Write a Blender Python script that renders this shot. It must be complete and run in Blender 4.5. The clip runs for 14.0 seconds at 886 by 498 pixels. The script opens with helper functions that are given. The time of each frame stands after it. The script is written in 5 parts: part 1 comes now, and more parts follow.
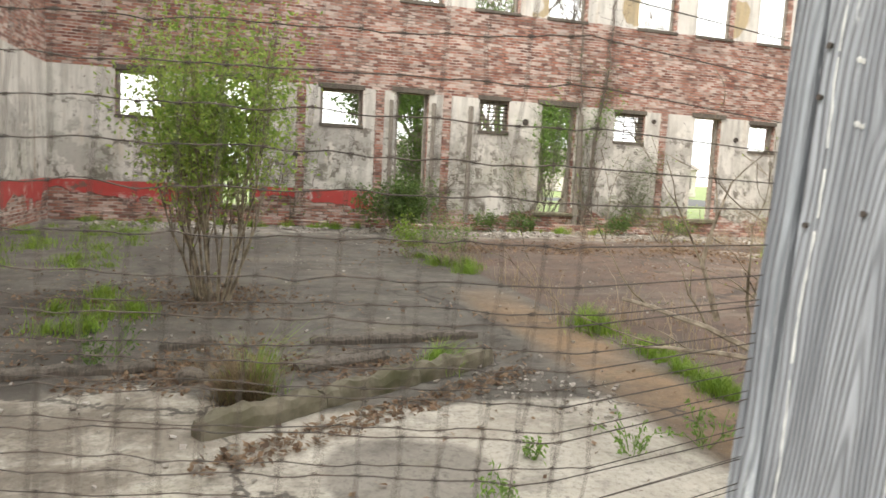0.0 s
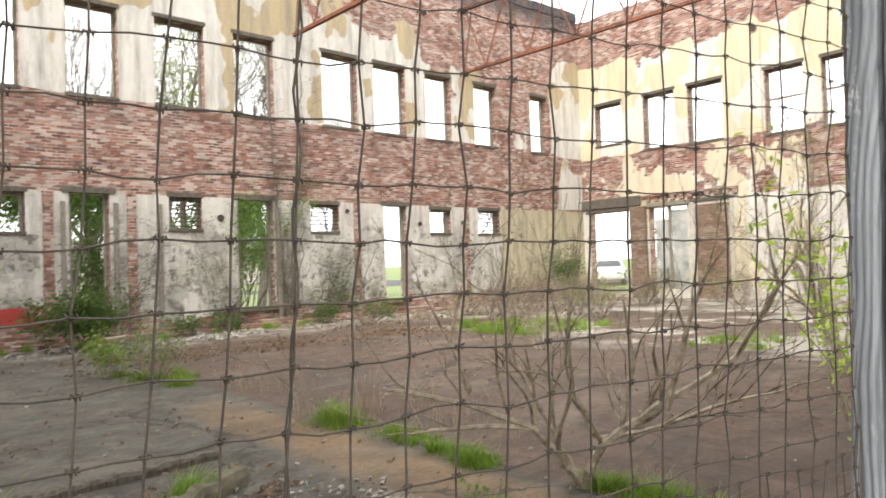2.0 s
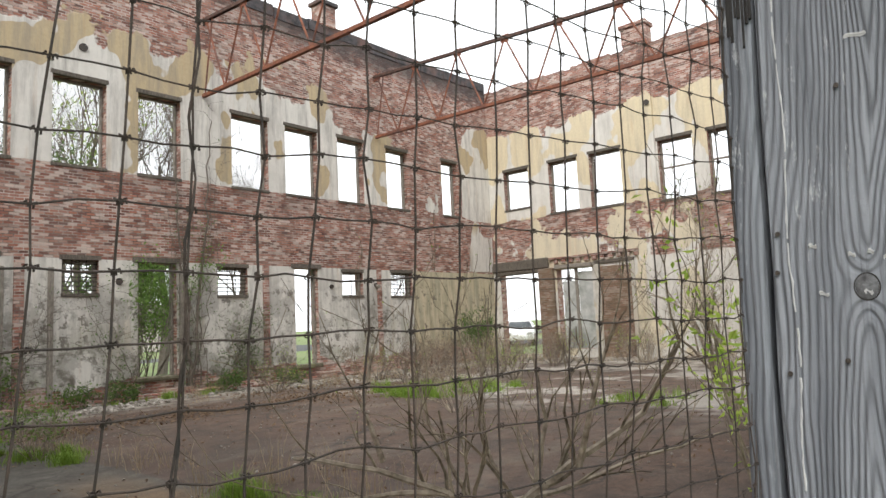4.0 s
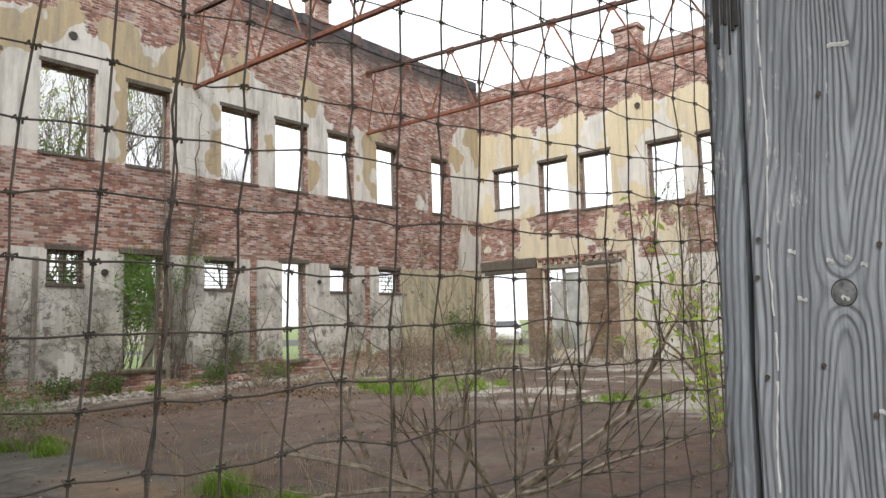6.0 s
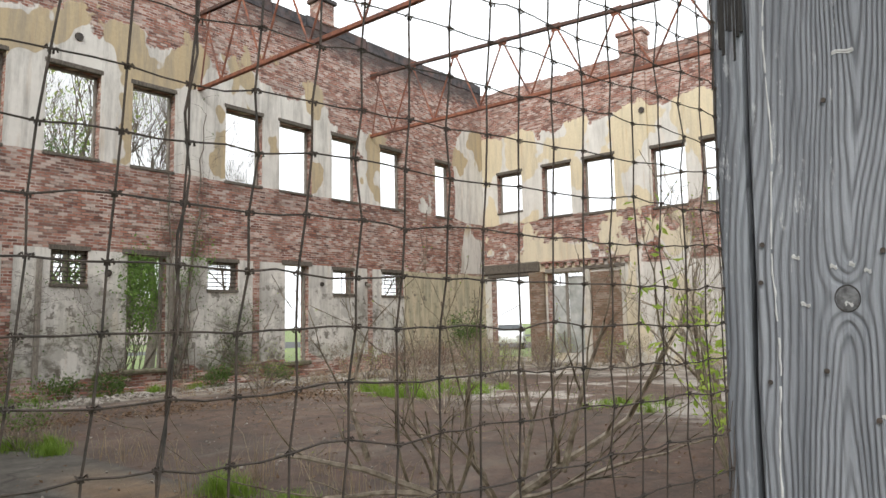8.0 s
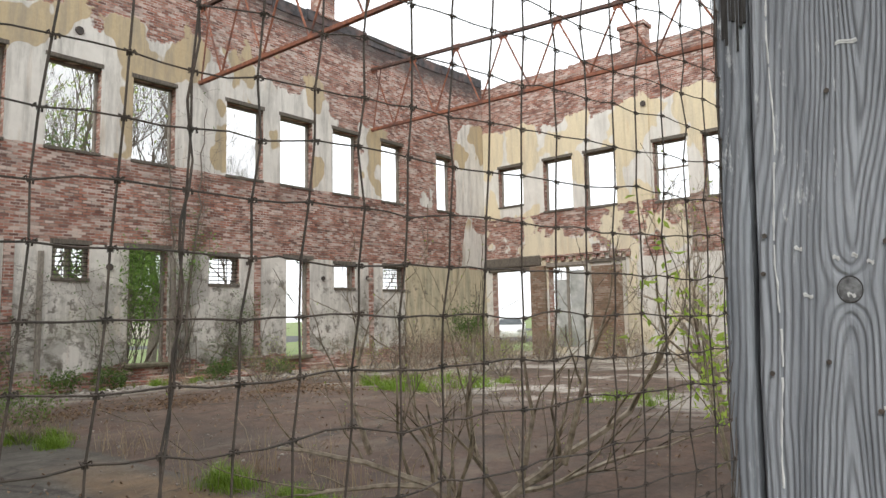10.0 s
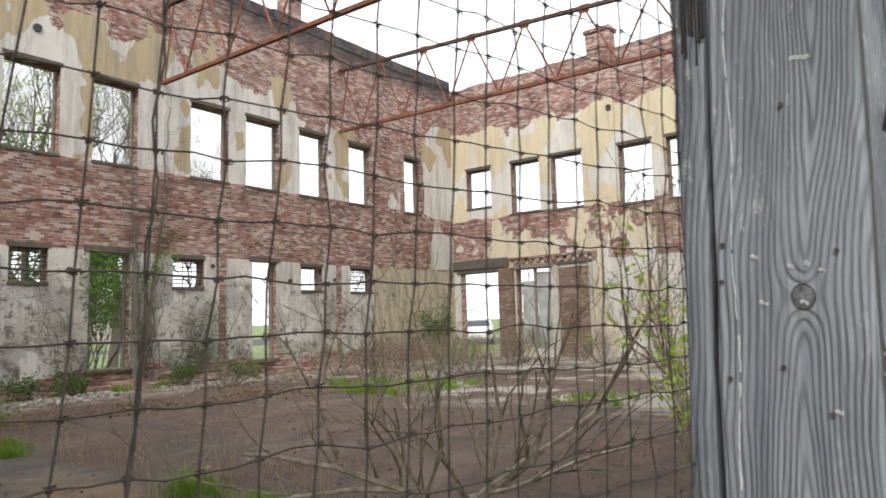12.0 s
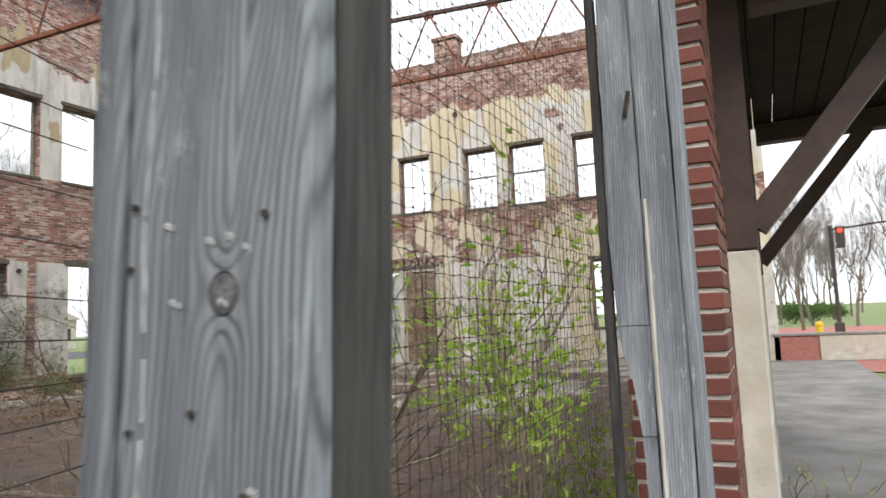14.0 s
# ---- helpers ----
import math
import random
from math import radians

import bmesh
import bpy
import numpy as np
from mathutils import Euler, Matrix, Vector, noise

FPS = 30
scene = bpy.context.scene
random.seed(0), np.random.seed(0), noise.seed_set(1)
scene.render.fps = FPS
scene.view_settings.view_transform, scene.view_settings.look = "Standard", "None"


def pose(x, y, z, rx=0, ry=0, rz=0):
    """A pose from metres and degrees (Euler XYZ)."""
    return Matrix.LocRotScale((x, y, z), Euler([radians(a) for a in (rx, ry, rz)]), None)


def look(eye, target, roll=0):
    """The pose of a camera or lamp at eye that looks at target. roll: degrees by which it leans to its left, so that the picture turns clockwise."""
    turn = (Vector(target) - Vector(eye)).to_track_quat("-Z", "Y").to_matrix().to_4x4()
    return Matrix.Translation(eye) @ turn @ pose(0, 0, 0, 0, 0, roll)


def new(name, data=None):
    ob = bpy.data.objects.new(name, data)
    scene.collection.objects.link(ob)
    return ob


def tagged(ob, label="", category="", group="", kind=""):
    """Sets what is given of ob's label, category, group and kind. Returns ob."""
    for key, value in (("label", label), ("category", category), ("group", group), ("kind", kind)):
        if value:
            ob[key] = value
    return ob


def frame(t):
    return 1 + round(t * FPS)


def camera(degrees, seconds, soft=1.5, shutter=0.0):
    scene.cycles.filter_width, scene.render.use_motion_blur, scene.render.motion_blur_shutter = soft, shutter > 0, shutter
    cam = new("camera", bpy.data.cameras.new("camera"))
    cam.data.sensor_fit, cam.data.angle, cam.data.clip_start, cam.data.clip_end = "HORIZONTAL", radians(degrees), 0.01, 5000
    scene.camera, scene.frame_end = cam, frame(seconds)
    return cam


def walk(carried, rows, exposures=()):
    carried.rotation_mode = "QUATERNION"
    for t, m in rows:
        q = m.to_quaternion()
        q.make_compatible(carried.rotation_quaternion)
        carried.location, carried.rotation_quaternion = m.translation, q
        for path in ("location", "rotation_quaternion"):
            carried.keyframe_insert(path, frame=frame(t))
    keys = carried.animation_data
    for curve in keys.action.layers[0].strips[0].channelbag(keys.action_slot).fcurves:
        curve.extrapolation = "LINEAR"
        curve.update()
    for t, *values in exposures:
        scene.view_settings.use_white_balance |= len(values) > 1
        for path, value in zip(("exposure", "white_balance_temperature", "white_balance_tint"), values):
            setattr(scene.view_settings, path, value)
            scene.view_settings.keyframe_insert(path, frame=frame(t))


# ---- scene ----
cam = camera(66.2, 14.0, soft=1.5, shutter=0.35)
PATH = [
    (0, (-20.997, -15.943, 1.371), (-20.440, -14.035, 1.148), 2.9),
    (0.5, (-21.157, -15.918, 1.371), (-20.449, -14.065, 1.116), -0.9),
    (1, (-21.205, -15.807, 1.375), (-20.308, -14.038, 1.118), -0.4),
    (1.5, (-21.231, -15.758, 1.414), (-20.093, -14.116, 1.343), -1.1),
    (2, (-21.292, -15.716, 1.419), (-19.959, -14.225, 1.464), -2.0),
    (2.5, (-21.303, -15.71, 1.409), (-19.855, -14.337, 1.544), -3.2),
    (3, (-21.293, -15.707, 1.409), (-19.809, -14.38, 1.596), -2.9),
    (3.5, (-21.285, -15.708, 1.408), (-19.793, -14.393, 1.618), -3.0),
    (4, (-21.285, -15.713, 1.407), (-19.776, -14.418, 1.625), -2.8),
    (6.5, (-21.285, -15.719, 1.406), (-19.753, -14.45, 1.617), -1.5),
    (7, (-21.288, -15.72, 1.405), (-19.757, -14.451, 1.619), -1.3),
    (7.5, (-21.29, -15.72, 1.406), (-19.764, -14.445, 1.623), -1.3),
    (8, (-21.289, -15.719, 1.406), (-19.765, -14.443, 1.626), -1.2),
    (10.5, (-21.289, -15.717, 1.403), (-19.765, -14.436, 1.604), -1.2),
    (11, (-21.279, -15.714, 1.404), (-19.755, -14.435, 1.608), -1.2),
    (11.5, (-21.281, -15.711, 1.404), (-19.75, -14.44, 1.604), -1.2),
    (12, (-21.293, -15.723, 1.41), (-19.711, -14.516, 1.616), -1.6),
    (12.5, (-21.29, -15.779, 1.408), (-19.642, -14.668, 1.632), -2.7),
    (13, (-21.191, -15.844, 1.408), (-19.484, -14.828, 1.634), -2.9),
    (13.5, (-21.055, -15.891, 1.39), (-19.302, -14.954, 1.608), -2.7),
    (14, (-20.878, -15.869, 1.402), (-19.08, -15.019, 1.609), -2.5),
]
EXPOSURES = [(0, 0.55, 7000, 10), (1, 0.53, 7050, 10), (2.0, 0.38, 6900, 10), (3.0, -0.30, 6600, 10), (12.4, -0.33, 6560, 10), (13.4, -0.44, 6520, 10), (14, -0.36, 6500, 10)]
walk(cam, [(t, look(eye, target, roll)) for t, eye, target, roll in PATH], EXPOSURES)

# ---- light: bright overcast sky ----
world = bpy.data.worlds.new("overcast")
scene.world = world
world.use_nodes = True
wn = world.node_tree
sky = wn.nodes.new("ShaderNodeTexSky")
sky.sky_type, sky.sun_disc = "NISHITA", False
sky.sun_elevation, sky.sun_rotation = radians(45), radians(248)
cloud = wn.nodes.new("ShaderNodeMix")
cloud.data_type = "RGBA"
cloud.inputs["Factor"].default_value = 0.94
cloud.inputs["B"].default_value = (27.0, 28.0, 29.0, 1)
wn.links.new(sky.outputs[0], cloud.inputs["A"])
wn.links.new(cloud.outputs["Result"], wn.nodes["Background"].inputs["Color"])
wn.nodes["Background"].inputs["Strength"].default_value = 0.075
sun = new("sun", bpy.data.lights.new("sun", "SUN"))
sun.data.energy, sun.data.angle, sun.data.color = 2.8, radians(22), (1, 0.96, 0.9)
sun.matrix_world = look((-58, -24, 52), (-10, -5, 0))


# ---- materials ----
class Nodes:
    """Short calls for building one material's node tree."""

    def __init__(self, name, rough=0.85, metal=0.0):
        self.mat = bpy.data.materials.new(name)
        self.mat.use_nodes = True
        self.tree = self.mat.node_tree
        self.bsdf = self.tree.nodes["Principled BSDF"]
        self.bsdf.inputs["Roughness"].default_value = rough
        self.bsdf.inputs["Metallic"].default_value = metal
        self.coord = self.tree.nodes.new("ShaderNodeTexCoord").outputs["Object"]

    def put(self, socket, value):
        if isinstance(value, bpy.types.NodeSocket):
            self.tree.links.new(value, socket)
        elif isinstance(value, tuple) and len(value) == 3 and socket.type == "RGBA":
            socket.default_value = (*value, 1)
        else:
            socket.default_value = value

    def math(self, op, a, b=0.0, clamp=False):
        n = self.tree.nodes.new("ShaderNodeMath")
        n.operation, n.use_clamp = op, clamp
        self.put(n.inputs[0], a), self.put(n.inputs[1], b)
        return n.outputs[0]

    def mix(self, fac, a, b, blend="MIX"):
        n = self.tree.nodes.new("ShaderNodeMix")
        n.data_type, n.blend_type = "RGBA", blend
        self.put(n.inputs["Factor"], fac), self.put(n.inputs["A"], a), self.put(n.inputs["B"], b)
        return n.outputs["Result"]

    def noise(self, scale, detail=4.0, vec=None, rough=0.6, stretch=None):
        v = self.coord if vec is None else vec
        if stretch:
            m = self.tree.nodes.new("ShaderNodeMapping")
            self.put(m.inputs["Vector"], v)
            m.inputs["Scale"].default_value = stretch
            v = m.outputs[0]
        n = self.tree.nodes.new("ShaderNodeTexNoise")
        n.inputs["Scale"].default_value, n.inputs["Detail"].default_value, n.inputs["Roughness"].default_value = scale, detail, rough
        self.put(n.inputs["Vector"], v)
        return n.outputs["Fac"]

    def step(self, value, low, high, to_low=0.0, to_high=1.0):
        n = self.tree.nodes.new("ShaderNodeMapRange")
        self.put(n.inputs["Value"], value)
        for k, v in zip(("From Min", "From Max", "To Min", "To Max"), (low, high, to_low, to_high)):
            n.inputs[k].default_value = v
        return n.outputs[0]

    def ramp(self, fac, stops):
        n = self.tree.nodes.new("ShaderNodeValToRGB")
        el = n.color_ramp.elements
        el.remove(el[1])
        for k, (p, c) in enumerate(stops):
            e = el[0] if k == 0 else el.new(p)
            e.position = p
            e.color = (*c, 1) if isinstance(c, tuple) else (c, c, c, 1)
        self.put(n.inputs[0], fac)
        return n.outputs[0]

    def xyz(self, vec=None):
        n = self.tree.nodes.new("ShaderNodeSeparateXYZ")
        self.put(n.inputs[0], self.coord if vec is None else vec)
        return n.outputs

    def join(self, x, y, z=0.0):
        n = self.tree.nodes.new("ShaderNodeCombineXYZ")
        for s, v in zip(n.inputs, (x, y, z)):
            self.put(s, v)
        return n.outputs[0]

    def random(self):
        return self.tree.nodes.new("ShaderNodeObjectInfo").outputs["Random"]

    def island(self):
        return self.tree.nodes.new("ShaderNodeNewGeometry").outputs["Random Per Island"]

    def done(self, color, height=None, strength=0.4, distance=0.02):
        self.put(self.bsdf.inputs["Base Color"], color)
        if height is not None:
            b = self.tree.nodes.new("ShaderNodeBump")
            b.inputs["Strength"].default_value, b.inputs["Distance"].default_value = strength, distance
            self.put(b.inputs["Height"], height)
            self.tree.links.new(b.outputs[0], self.bsdf.inputs["Normal"])
        return self.mat


def brick_layer(n, tint=1.0):
    """Colour and height of old brickwork on upright faces, in true size."""
    x, y, z = n.xyz()
    wob = n.math("MULTIPLY", n.math("SUBTRACT", n.noise(1.3, 2), 0.5), 0.05)
    v = n.join(n.math("ADD", x, y), n.math("ADD", z, wob))
    b = n.tree.nodes.new("ShaderNodeTexBrick")
    n.put(b.inputs["Vector"], v)
    b.inputs["Scale"].default_value = 1.0
    b.inputs["Brick Width"].default_value, b.inputs["Row Height"].default_value = 0.19, 0.0655
    b.inputs["Mortar Size"].default_value, b.inputs["Mortar Smooth"].default_value, b.inputs["Bias"].default_value = 0.010, 0.3, 0.0
    n.put(b.inputs["Color1"], (0.46 * tint, 0.175, 0.120))
    n.put(b.inputs["Color2"], (0.19 * tint, 0.075, 0.060))
    # dark mortar patches hold the shadow of eroded, recessed joints
    n.put(b.inputs["Mortar"], n.mix(n.step(n.noise(1.7, 5, rough=0.7), 0.42, 0.58), (0.10, 0.075, 0.065), (0.56, 0.49, 0.44)))
    big = n.noise(0.55, 5)
    chalk = n.step(n.noise(3.2, 6, rough=0.75), 0.50, 0.72)
    col = n.mix(n.math("MULTIPLY", chalk, 0.5), b.outputs["Color"], (0.55, 0.47, 0.42))
    col = n.mix(n.step(big, 0.52, 0.72, 0, 0.6), col, (0.40, 0.31, 0.27))
    col = n.mix(n.step(n.noise(1.15, 7, rough=0.8), 0.53, 0.66, 0, 0.55), col, (0.56, 0.49, 0.44))
    soot = n.step(n.noise(0.9, 6, stretch=(1, 1, 0.35)), 0.55, 0.8, 0, 0.6)
    col = n.mix(soot, col, (0.10, 0.075, 0.07))
    row = n.math("FLOOR", n.math("DIVIDE", n.math("ADD", z, wob), 0.0655))
    shift = n.math("MULTIPLY", n.math("SUBTRACT", 1.0, n.math("FLOORED_MODULO", row, 2.0)), 0.095)
    unit = n.math("FLOOR", n.math("DIVIDE", n.math("ADD", n.math("ADD", x, y), shift), 0.19))
    lot = n.tree.nodes.new("ShaderNodeTexWhiteNoise")
    lot.noise_dimensions = "2D"
    n.put(lot.inputs["Vector"], n.join(unit, row))
    fate = n.math("ADD", n.math("MULTIPLY", lot.outputs["Value"], 0.75), n.math("MULTIPLY", n.noise(1.4, 4, rough=0.7), 0.5))
    tone = n.ramp(fate, [(0.22, (0.05, 0.034, 0.03)), (0.36, (0.13, 0.062, 0.048)), (0.52, (0.32, 0.135, 0.092)), (0.68, (0.37, 0.195, 0.148)), (0.8, (0.45, 0.33, 0.275)), (0.92, (0.64, 0.57, 0.51))])
    face_here = n.math("SUBTRACT", 1.0, b.outputs["Fac"])
    col = n.mix(n.math("MULTIPLY", face_here, 0.62), col, tone)
    course = n.tree.nodes.new("ShaderNodeTexWhiteNoise")
    course.noise_dimensions = "1D"
    n.put(course.inputs["W"], row)
    # eroded courses, darkened in colour for the shadow in their recessed joints
    eroded_shade = n.math("MULTIPLY", n.step(course.outputs["Value"], 0.45, 1.0), n.step(n.noise(0.8, 4, stretch=(1, 1, 3)), 0.38, 0.6))
    col = n.mix(n.math("MULTIPLY", eroded_shade, 0.62), col, (0.085, 0.058, 0.046))
    missing = n.step(n.noise(7.0, 3, vec=n.join(n.math("ADD", x, y), n.math("MULTIPLY", z, 2.2))), 0.66, 0.70)
    col = n.mix(n.math("MULTIPLY", missing, 0.55), col, (0.60, 0.50, 0.43))
    high = n.math("SUBTRACT", n.math("MULTIPLY", b.outputs["Fac"], -1.0), n.math("MULTIPLY", missing, 0.8))
    return col, high


def ruin_wall(name, profile, along, low_ochre, red, ochre, streaks, tan_a=(0.40, 0.315, 0.19), tan_b=(0.56, 0.46, 0.30), cut=0.53, dirt=1.0):
    """Brick wall with what is left of its plaster. profile: share of plaster over the height; along: (axis, from, to, less) where plaster thins out."""
    n = Nodes(name, 0.9)
    brick, bh = brick_layer(n)
    x, y, z = n.xyz()
    share = n.ramp(n.math("DIVIDE", z, 11.0), [(p / 11.0, s) for p, s in profile])
    axis, low, high, less = along
    share = n.math("SUBTRACT", share, n.math("MULTIPLY", n.step({"x": x, "y": y}[axis], low, high), n.math("MULTIPLY", n.step(z, 4.0, 5.0), less)))
    if red == "left":
        corner = n.math("MULTIPLY", n.step(x, -1.9, -1.2), n.math("MULTIPLY", n.step(z, 9.3, 8.4), n.step(z, 3.2, 3.3)))
        share = n.math("ADD", share, n.math("MULTIPLY", corner, 0.62))
    rag = n.math("ADD", n.math("MULTIPLY", n.noise(0.62, 5, rough=0.52, stretch=(1, 1, 0.7)), 0.8), n.math("MULTIPLY", n.noise(2.6, 3, rough=0.5), 0.2))
    keep = n.step(n.math("SUBTRACT", n.math("ADD", share, rag), 1.0), -0.008, 0.008)
    # layers of the plaster: white coat over ochre coat
    coat = n.step(n.math("ADD", n.noise(0.62, 3, stretch=(1, 1, 0.7), vec=n.coord, rough=0.5), n.step(z, 5, 8, -ochre, 0.02)), cut, cut + 0.008)
    coat = n.math("MULTIPLY", coat, n.step(z, 4.6, 5.0, low_ochre, 1.0))
    grain = n.noise(14, 6)
    white = n.mix(n.noise(2.2, 6, rough=0.7), (0.52, 0.50, 0.46), (0.82, 0.80, 0.75))
    tan = n.mix(grain, tan_a, tan_b)
    plaster = n.mix(coat, white, tan)
    run = n.noise(1.5, 7, stretch=(2.6, 2.6, 0.30), rough=0.75)
    plaster = n.mix(n.step(run, 0.46, 0.70, 0, streaks), plaster, (0.22, 0.21, 0.19))
    rust = n.noise(1.6, 4, stretch=(2.5, 2.5, 0.25))
    plaster = n.mix(n.step(rust, 0.58, 0.8, 0, 0.5), plaster, (0.50, 0.33, 0.17))
    mould = n.math("MULTIPLY", n.step(n.noise(1.1, 6, rough=0.7), 0.47, 0.64), n.step(z, 2.6, 0.6))
    plaster = n.mix(n.math("MULTIPLY", mould, 0.7 * dirt), plaster, (0.17, 0.18, 0.10))
    loss = n.math("MULTIPLY", n.step(n.noise(0.85, 6, rough=0.62), 0.53, 0.55), n.step(z, 3.3, 2.2))
    plaster = n.mix(n.math("MULTIPLY", loss, 0.7 * dirt), plaster, n.mix(grain, (0.30, 0.29, 0.27), (0.44, 0.42, 0.38)))
    grime = n.math("MULTIPLY", n.step(n.noise(1.9, 7, rough=0.75), 0.52, 0.60), n.step(z, 2.9, 1.2))
    plaster = n.mix(n.math("MULTIPLY", grime, 0.8 * dirt), plaster, (0.115, 0.105, 0.08))
    spots = n.math("MULTIPLY", n.step(n.noise(6.5, 4, rough=0.6), 0.66, 0.69), n.step(z, 3.4, 3.1))
    plaster = n.mix(n.math("MULTIPLY", spots, 0.75), plaster, (0.13, 0.11, 0.10))
    if red:
        paint = n.math("MULTIPLY", n.step(n.math("ADD", z, n.math("MULTIPLY", n.noise(3, 3), 0.06)), 0.885, 0.875), n.step(x, -17.7, -17.75) if red == "left" else 1.0)
        paint = n.math("MULTIPLY", paint, n.step(n.noise(1.6, 6, rough=0.7), 0.66, 0.54))
        plaster = n.mix(paint, plaster, n.mix(n.noise(5, 5), (0.36, 0.035, 0.035), (0.50, 0.09, 0.075)))
    if red == "left":
        # the last bay keeps a streaked ochre coat
        bay = n.math("MULTIPLY", n.step(x, -4.62, -4.58), n.step(z, 3.30, 3.24))
        ochre_coat = n.mix(n.step(n.noise(2.0, 6, stretch=(2.4, 2.4, 0.3), rough=0.7), 0.40, 0.62), (0.55, 0.46, 0.30), (0.27, 0.25, 0.15))
        plaster = n.mix(n.math("MULTIPLY", bay, 0.8), plaster, ochre_coat)
        # soot left by the burnt roof along the top of the wall
        burnt = n.math("MULTIPLY", n.step(n.math("ADD", z, n.math("MULTIPLY", n.noise(1.3, 5), 1.1)), 10.25, 10.75), n.step(x, -12.5, -9.0))
        brick = n.mix(n.math("MULTIPLY", burnt, 0.82), brick, (0.045, 0.042, 0.043))
        peel = n.math("MULTIPLY", n.step(n.noise(4.6, 6, rough=0.7), 0.55, 0.565), n.step(n.noise(0.9, 3), 0.42, 0.55))
        plaster = n.mix(n.math("MULTIPLY", n.math("MULTIPLY", peel, n.step(z, 3.0, 2.4)), 0.8), plaster, (0.12, 0.105, 0.085))
    col = n.mix(keep, brick, plaster)
    edge = n.math("MULTIPLY", keep, 1.6)
    return n.done(col, n.math("ADD", n.math("ADD", n.math("MULTIPLY", bh, n.math("SUBTRACT", 1.0, keep)), edge), n.math("MULTIPLY", grain, 0.25)), 0.7, 0.012)


PROFILE_A = [(0, 0.30), (0.5, 0.46), (0.85, 0.80), (1.5, 0.92), (2.4, 1.1), (3.18, 1.1), (3.24, 0.05), (5.2, 0.05), (5.32, 0.72), (7.6, 0.66), (8.3, 0.52), (9.6, 0.36), (10.0, 0.1), (11, 0.05)]
PROFILE_B = [(0, 0.55), (0.5, 0.9), (3.2, 0.95), (3.3, 0.52), (4.0, 0.50), (5.1, 0.42), (5.3, 0.66), (7.6, 0.64), (8.4, 0.55), (9.0, 0.30), (10.0, 0.1), (11, 0.05)]
M_WALL_A = ruin_wall("plastered_brick_long_wall", PROFILE_A, ("x", -9.0, -4.5, 0.26), 0.0, "left", 0.09, 0.75)
M_WALL_B = ruin_wall("plastered_brick_end_wall", PROFILE_B, ("y", -2.0, 0.0, 0.0), 0.8, "", 0.0, 0.4, (0.57, 0.48, 0.32), (0.76, 0.68, 0.50), 0.51, 0.45)
M_WALL_C = ruin_wall("plastered_brick_side_wall", PROFILE_A, ("x", 90.0, 91.0, 0.0), 0.0, "all", 0.10, 0.95)


def brick_only(name, tint=1.0, grime=0.0):
    n = Nodes(name, 0.9)
    c, h = brick_layer(n, tint)
    if grime:
        c = n.mix(n.step(n.noise(2.3, 6, rough=0.7), 0.30, 0.62, grime * 0.5, grime), c, (0.15, 0.115, 0.070))
    return n.done(c, h, 0.7, 0.012)


M_BRICK = brick_only("old_brickwork")
M_BRICK_GRIMY = brick_only("grimy_brickwork", 0.9, 0.75)


def mottled(name, a, b, scale=8.0, rough=0.85, metal=0.0, bump=0.3, stretch=None, c=None):
    n = Nodes(name, rough, metal)
    col = n.mix(n.step(n.noise(scale, 6, stretch=stretch), 0.35, 0.65), a, b)
    if c:
        col = n.mix(n.step(n.noise(scale * 0.23, 4), 0.5, 0.66), col, c)
    return n.done(col, n.noise(scale * 4, 4, stretch=stretch), bump, 0.01)


M_WOOD_DARK = mottled("weathered_dark_wood", (0.065, 0.056, 0.047), (0.17, 0.148, 0.122), 9, stretch=(6, 6, 1))
M_WOOD_BROWN = mottled("brown_painted_timber", (0.036, 0.019, 0.015), (0.062, 0.032, 0.025), 5, 0.6)
# nearly black colour with low specular for the canopy's soffit and deck
M_SOFFIT = mottled("near_black_boards", (0.014, 0.009, 0.007), (0.030, 0.019, 0.015), 5, 0.7)
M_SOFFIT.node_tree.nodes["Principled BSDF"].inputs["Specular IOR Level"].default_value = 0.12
M_FRAME = mottled("grey_window_timber", (0.16, 0.14, 0.12), (0.32, 0.29, 0.25), 9, stretch=(4, 4, 1))
M_RUST = mottled("rusted_steel", (0.17, 0.060, 0.035), (0.30, 0.115, 0.065), 7, 0.75, 0.1, c=(0.11, 0.055, 0.045))
M_RUST_DARK = mottled("dark_rusted_steel", (0.055, 0.035, 0.030), (0.13, 0.070, 0.052), 7, 0.75, 0.1)
M_WIRE = mottled("rusty_wire", (0.022, 0.018, 0.015), (0.055, 0.038, 0.029), 60, 0.75, 0.0)
M_CONCRETE = mottled("mossy_concrete", (0.095, 0.088, 0.056), (0.20, 0.178, 0.13), 9, c=(0.062, 0.062, 0.026))
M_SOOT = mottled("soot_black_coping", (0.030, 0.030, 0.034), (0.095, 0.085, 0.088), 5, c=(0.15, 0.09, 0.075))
M_IRON = mottled("dark_iron_bars", (0.035, 0.033, 0.03), (0.09, 0.07, 0.06), 20, 0.6, 0.3)
M_WHITE = mottled("peeling_white_paint", (0.42, 0.40, 0.35), (0.60, 0.57, 0.51), 5, c=(0.50, 0.45, 0.37))
M_RUBBLE = mottled("pale_rubble", (0.22, 0.20, 0.17), (0.46, 0.43, 0.39), 15)


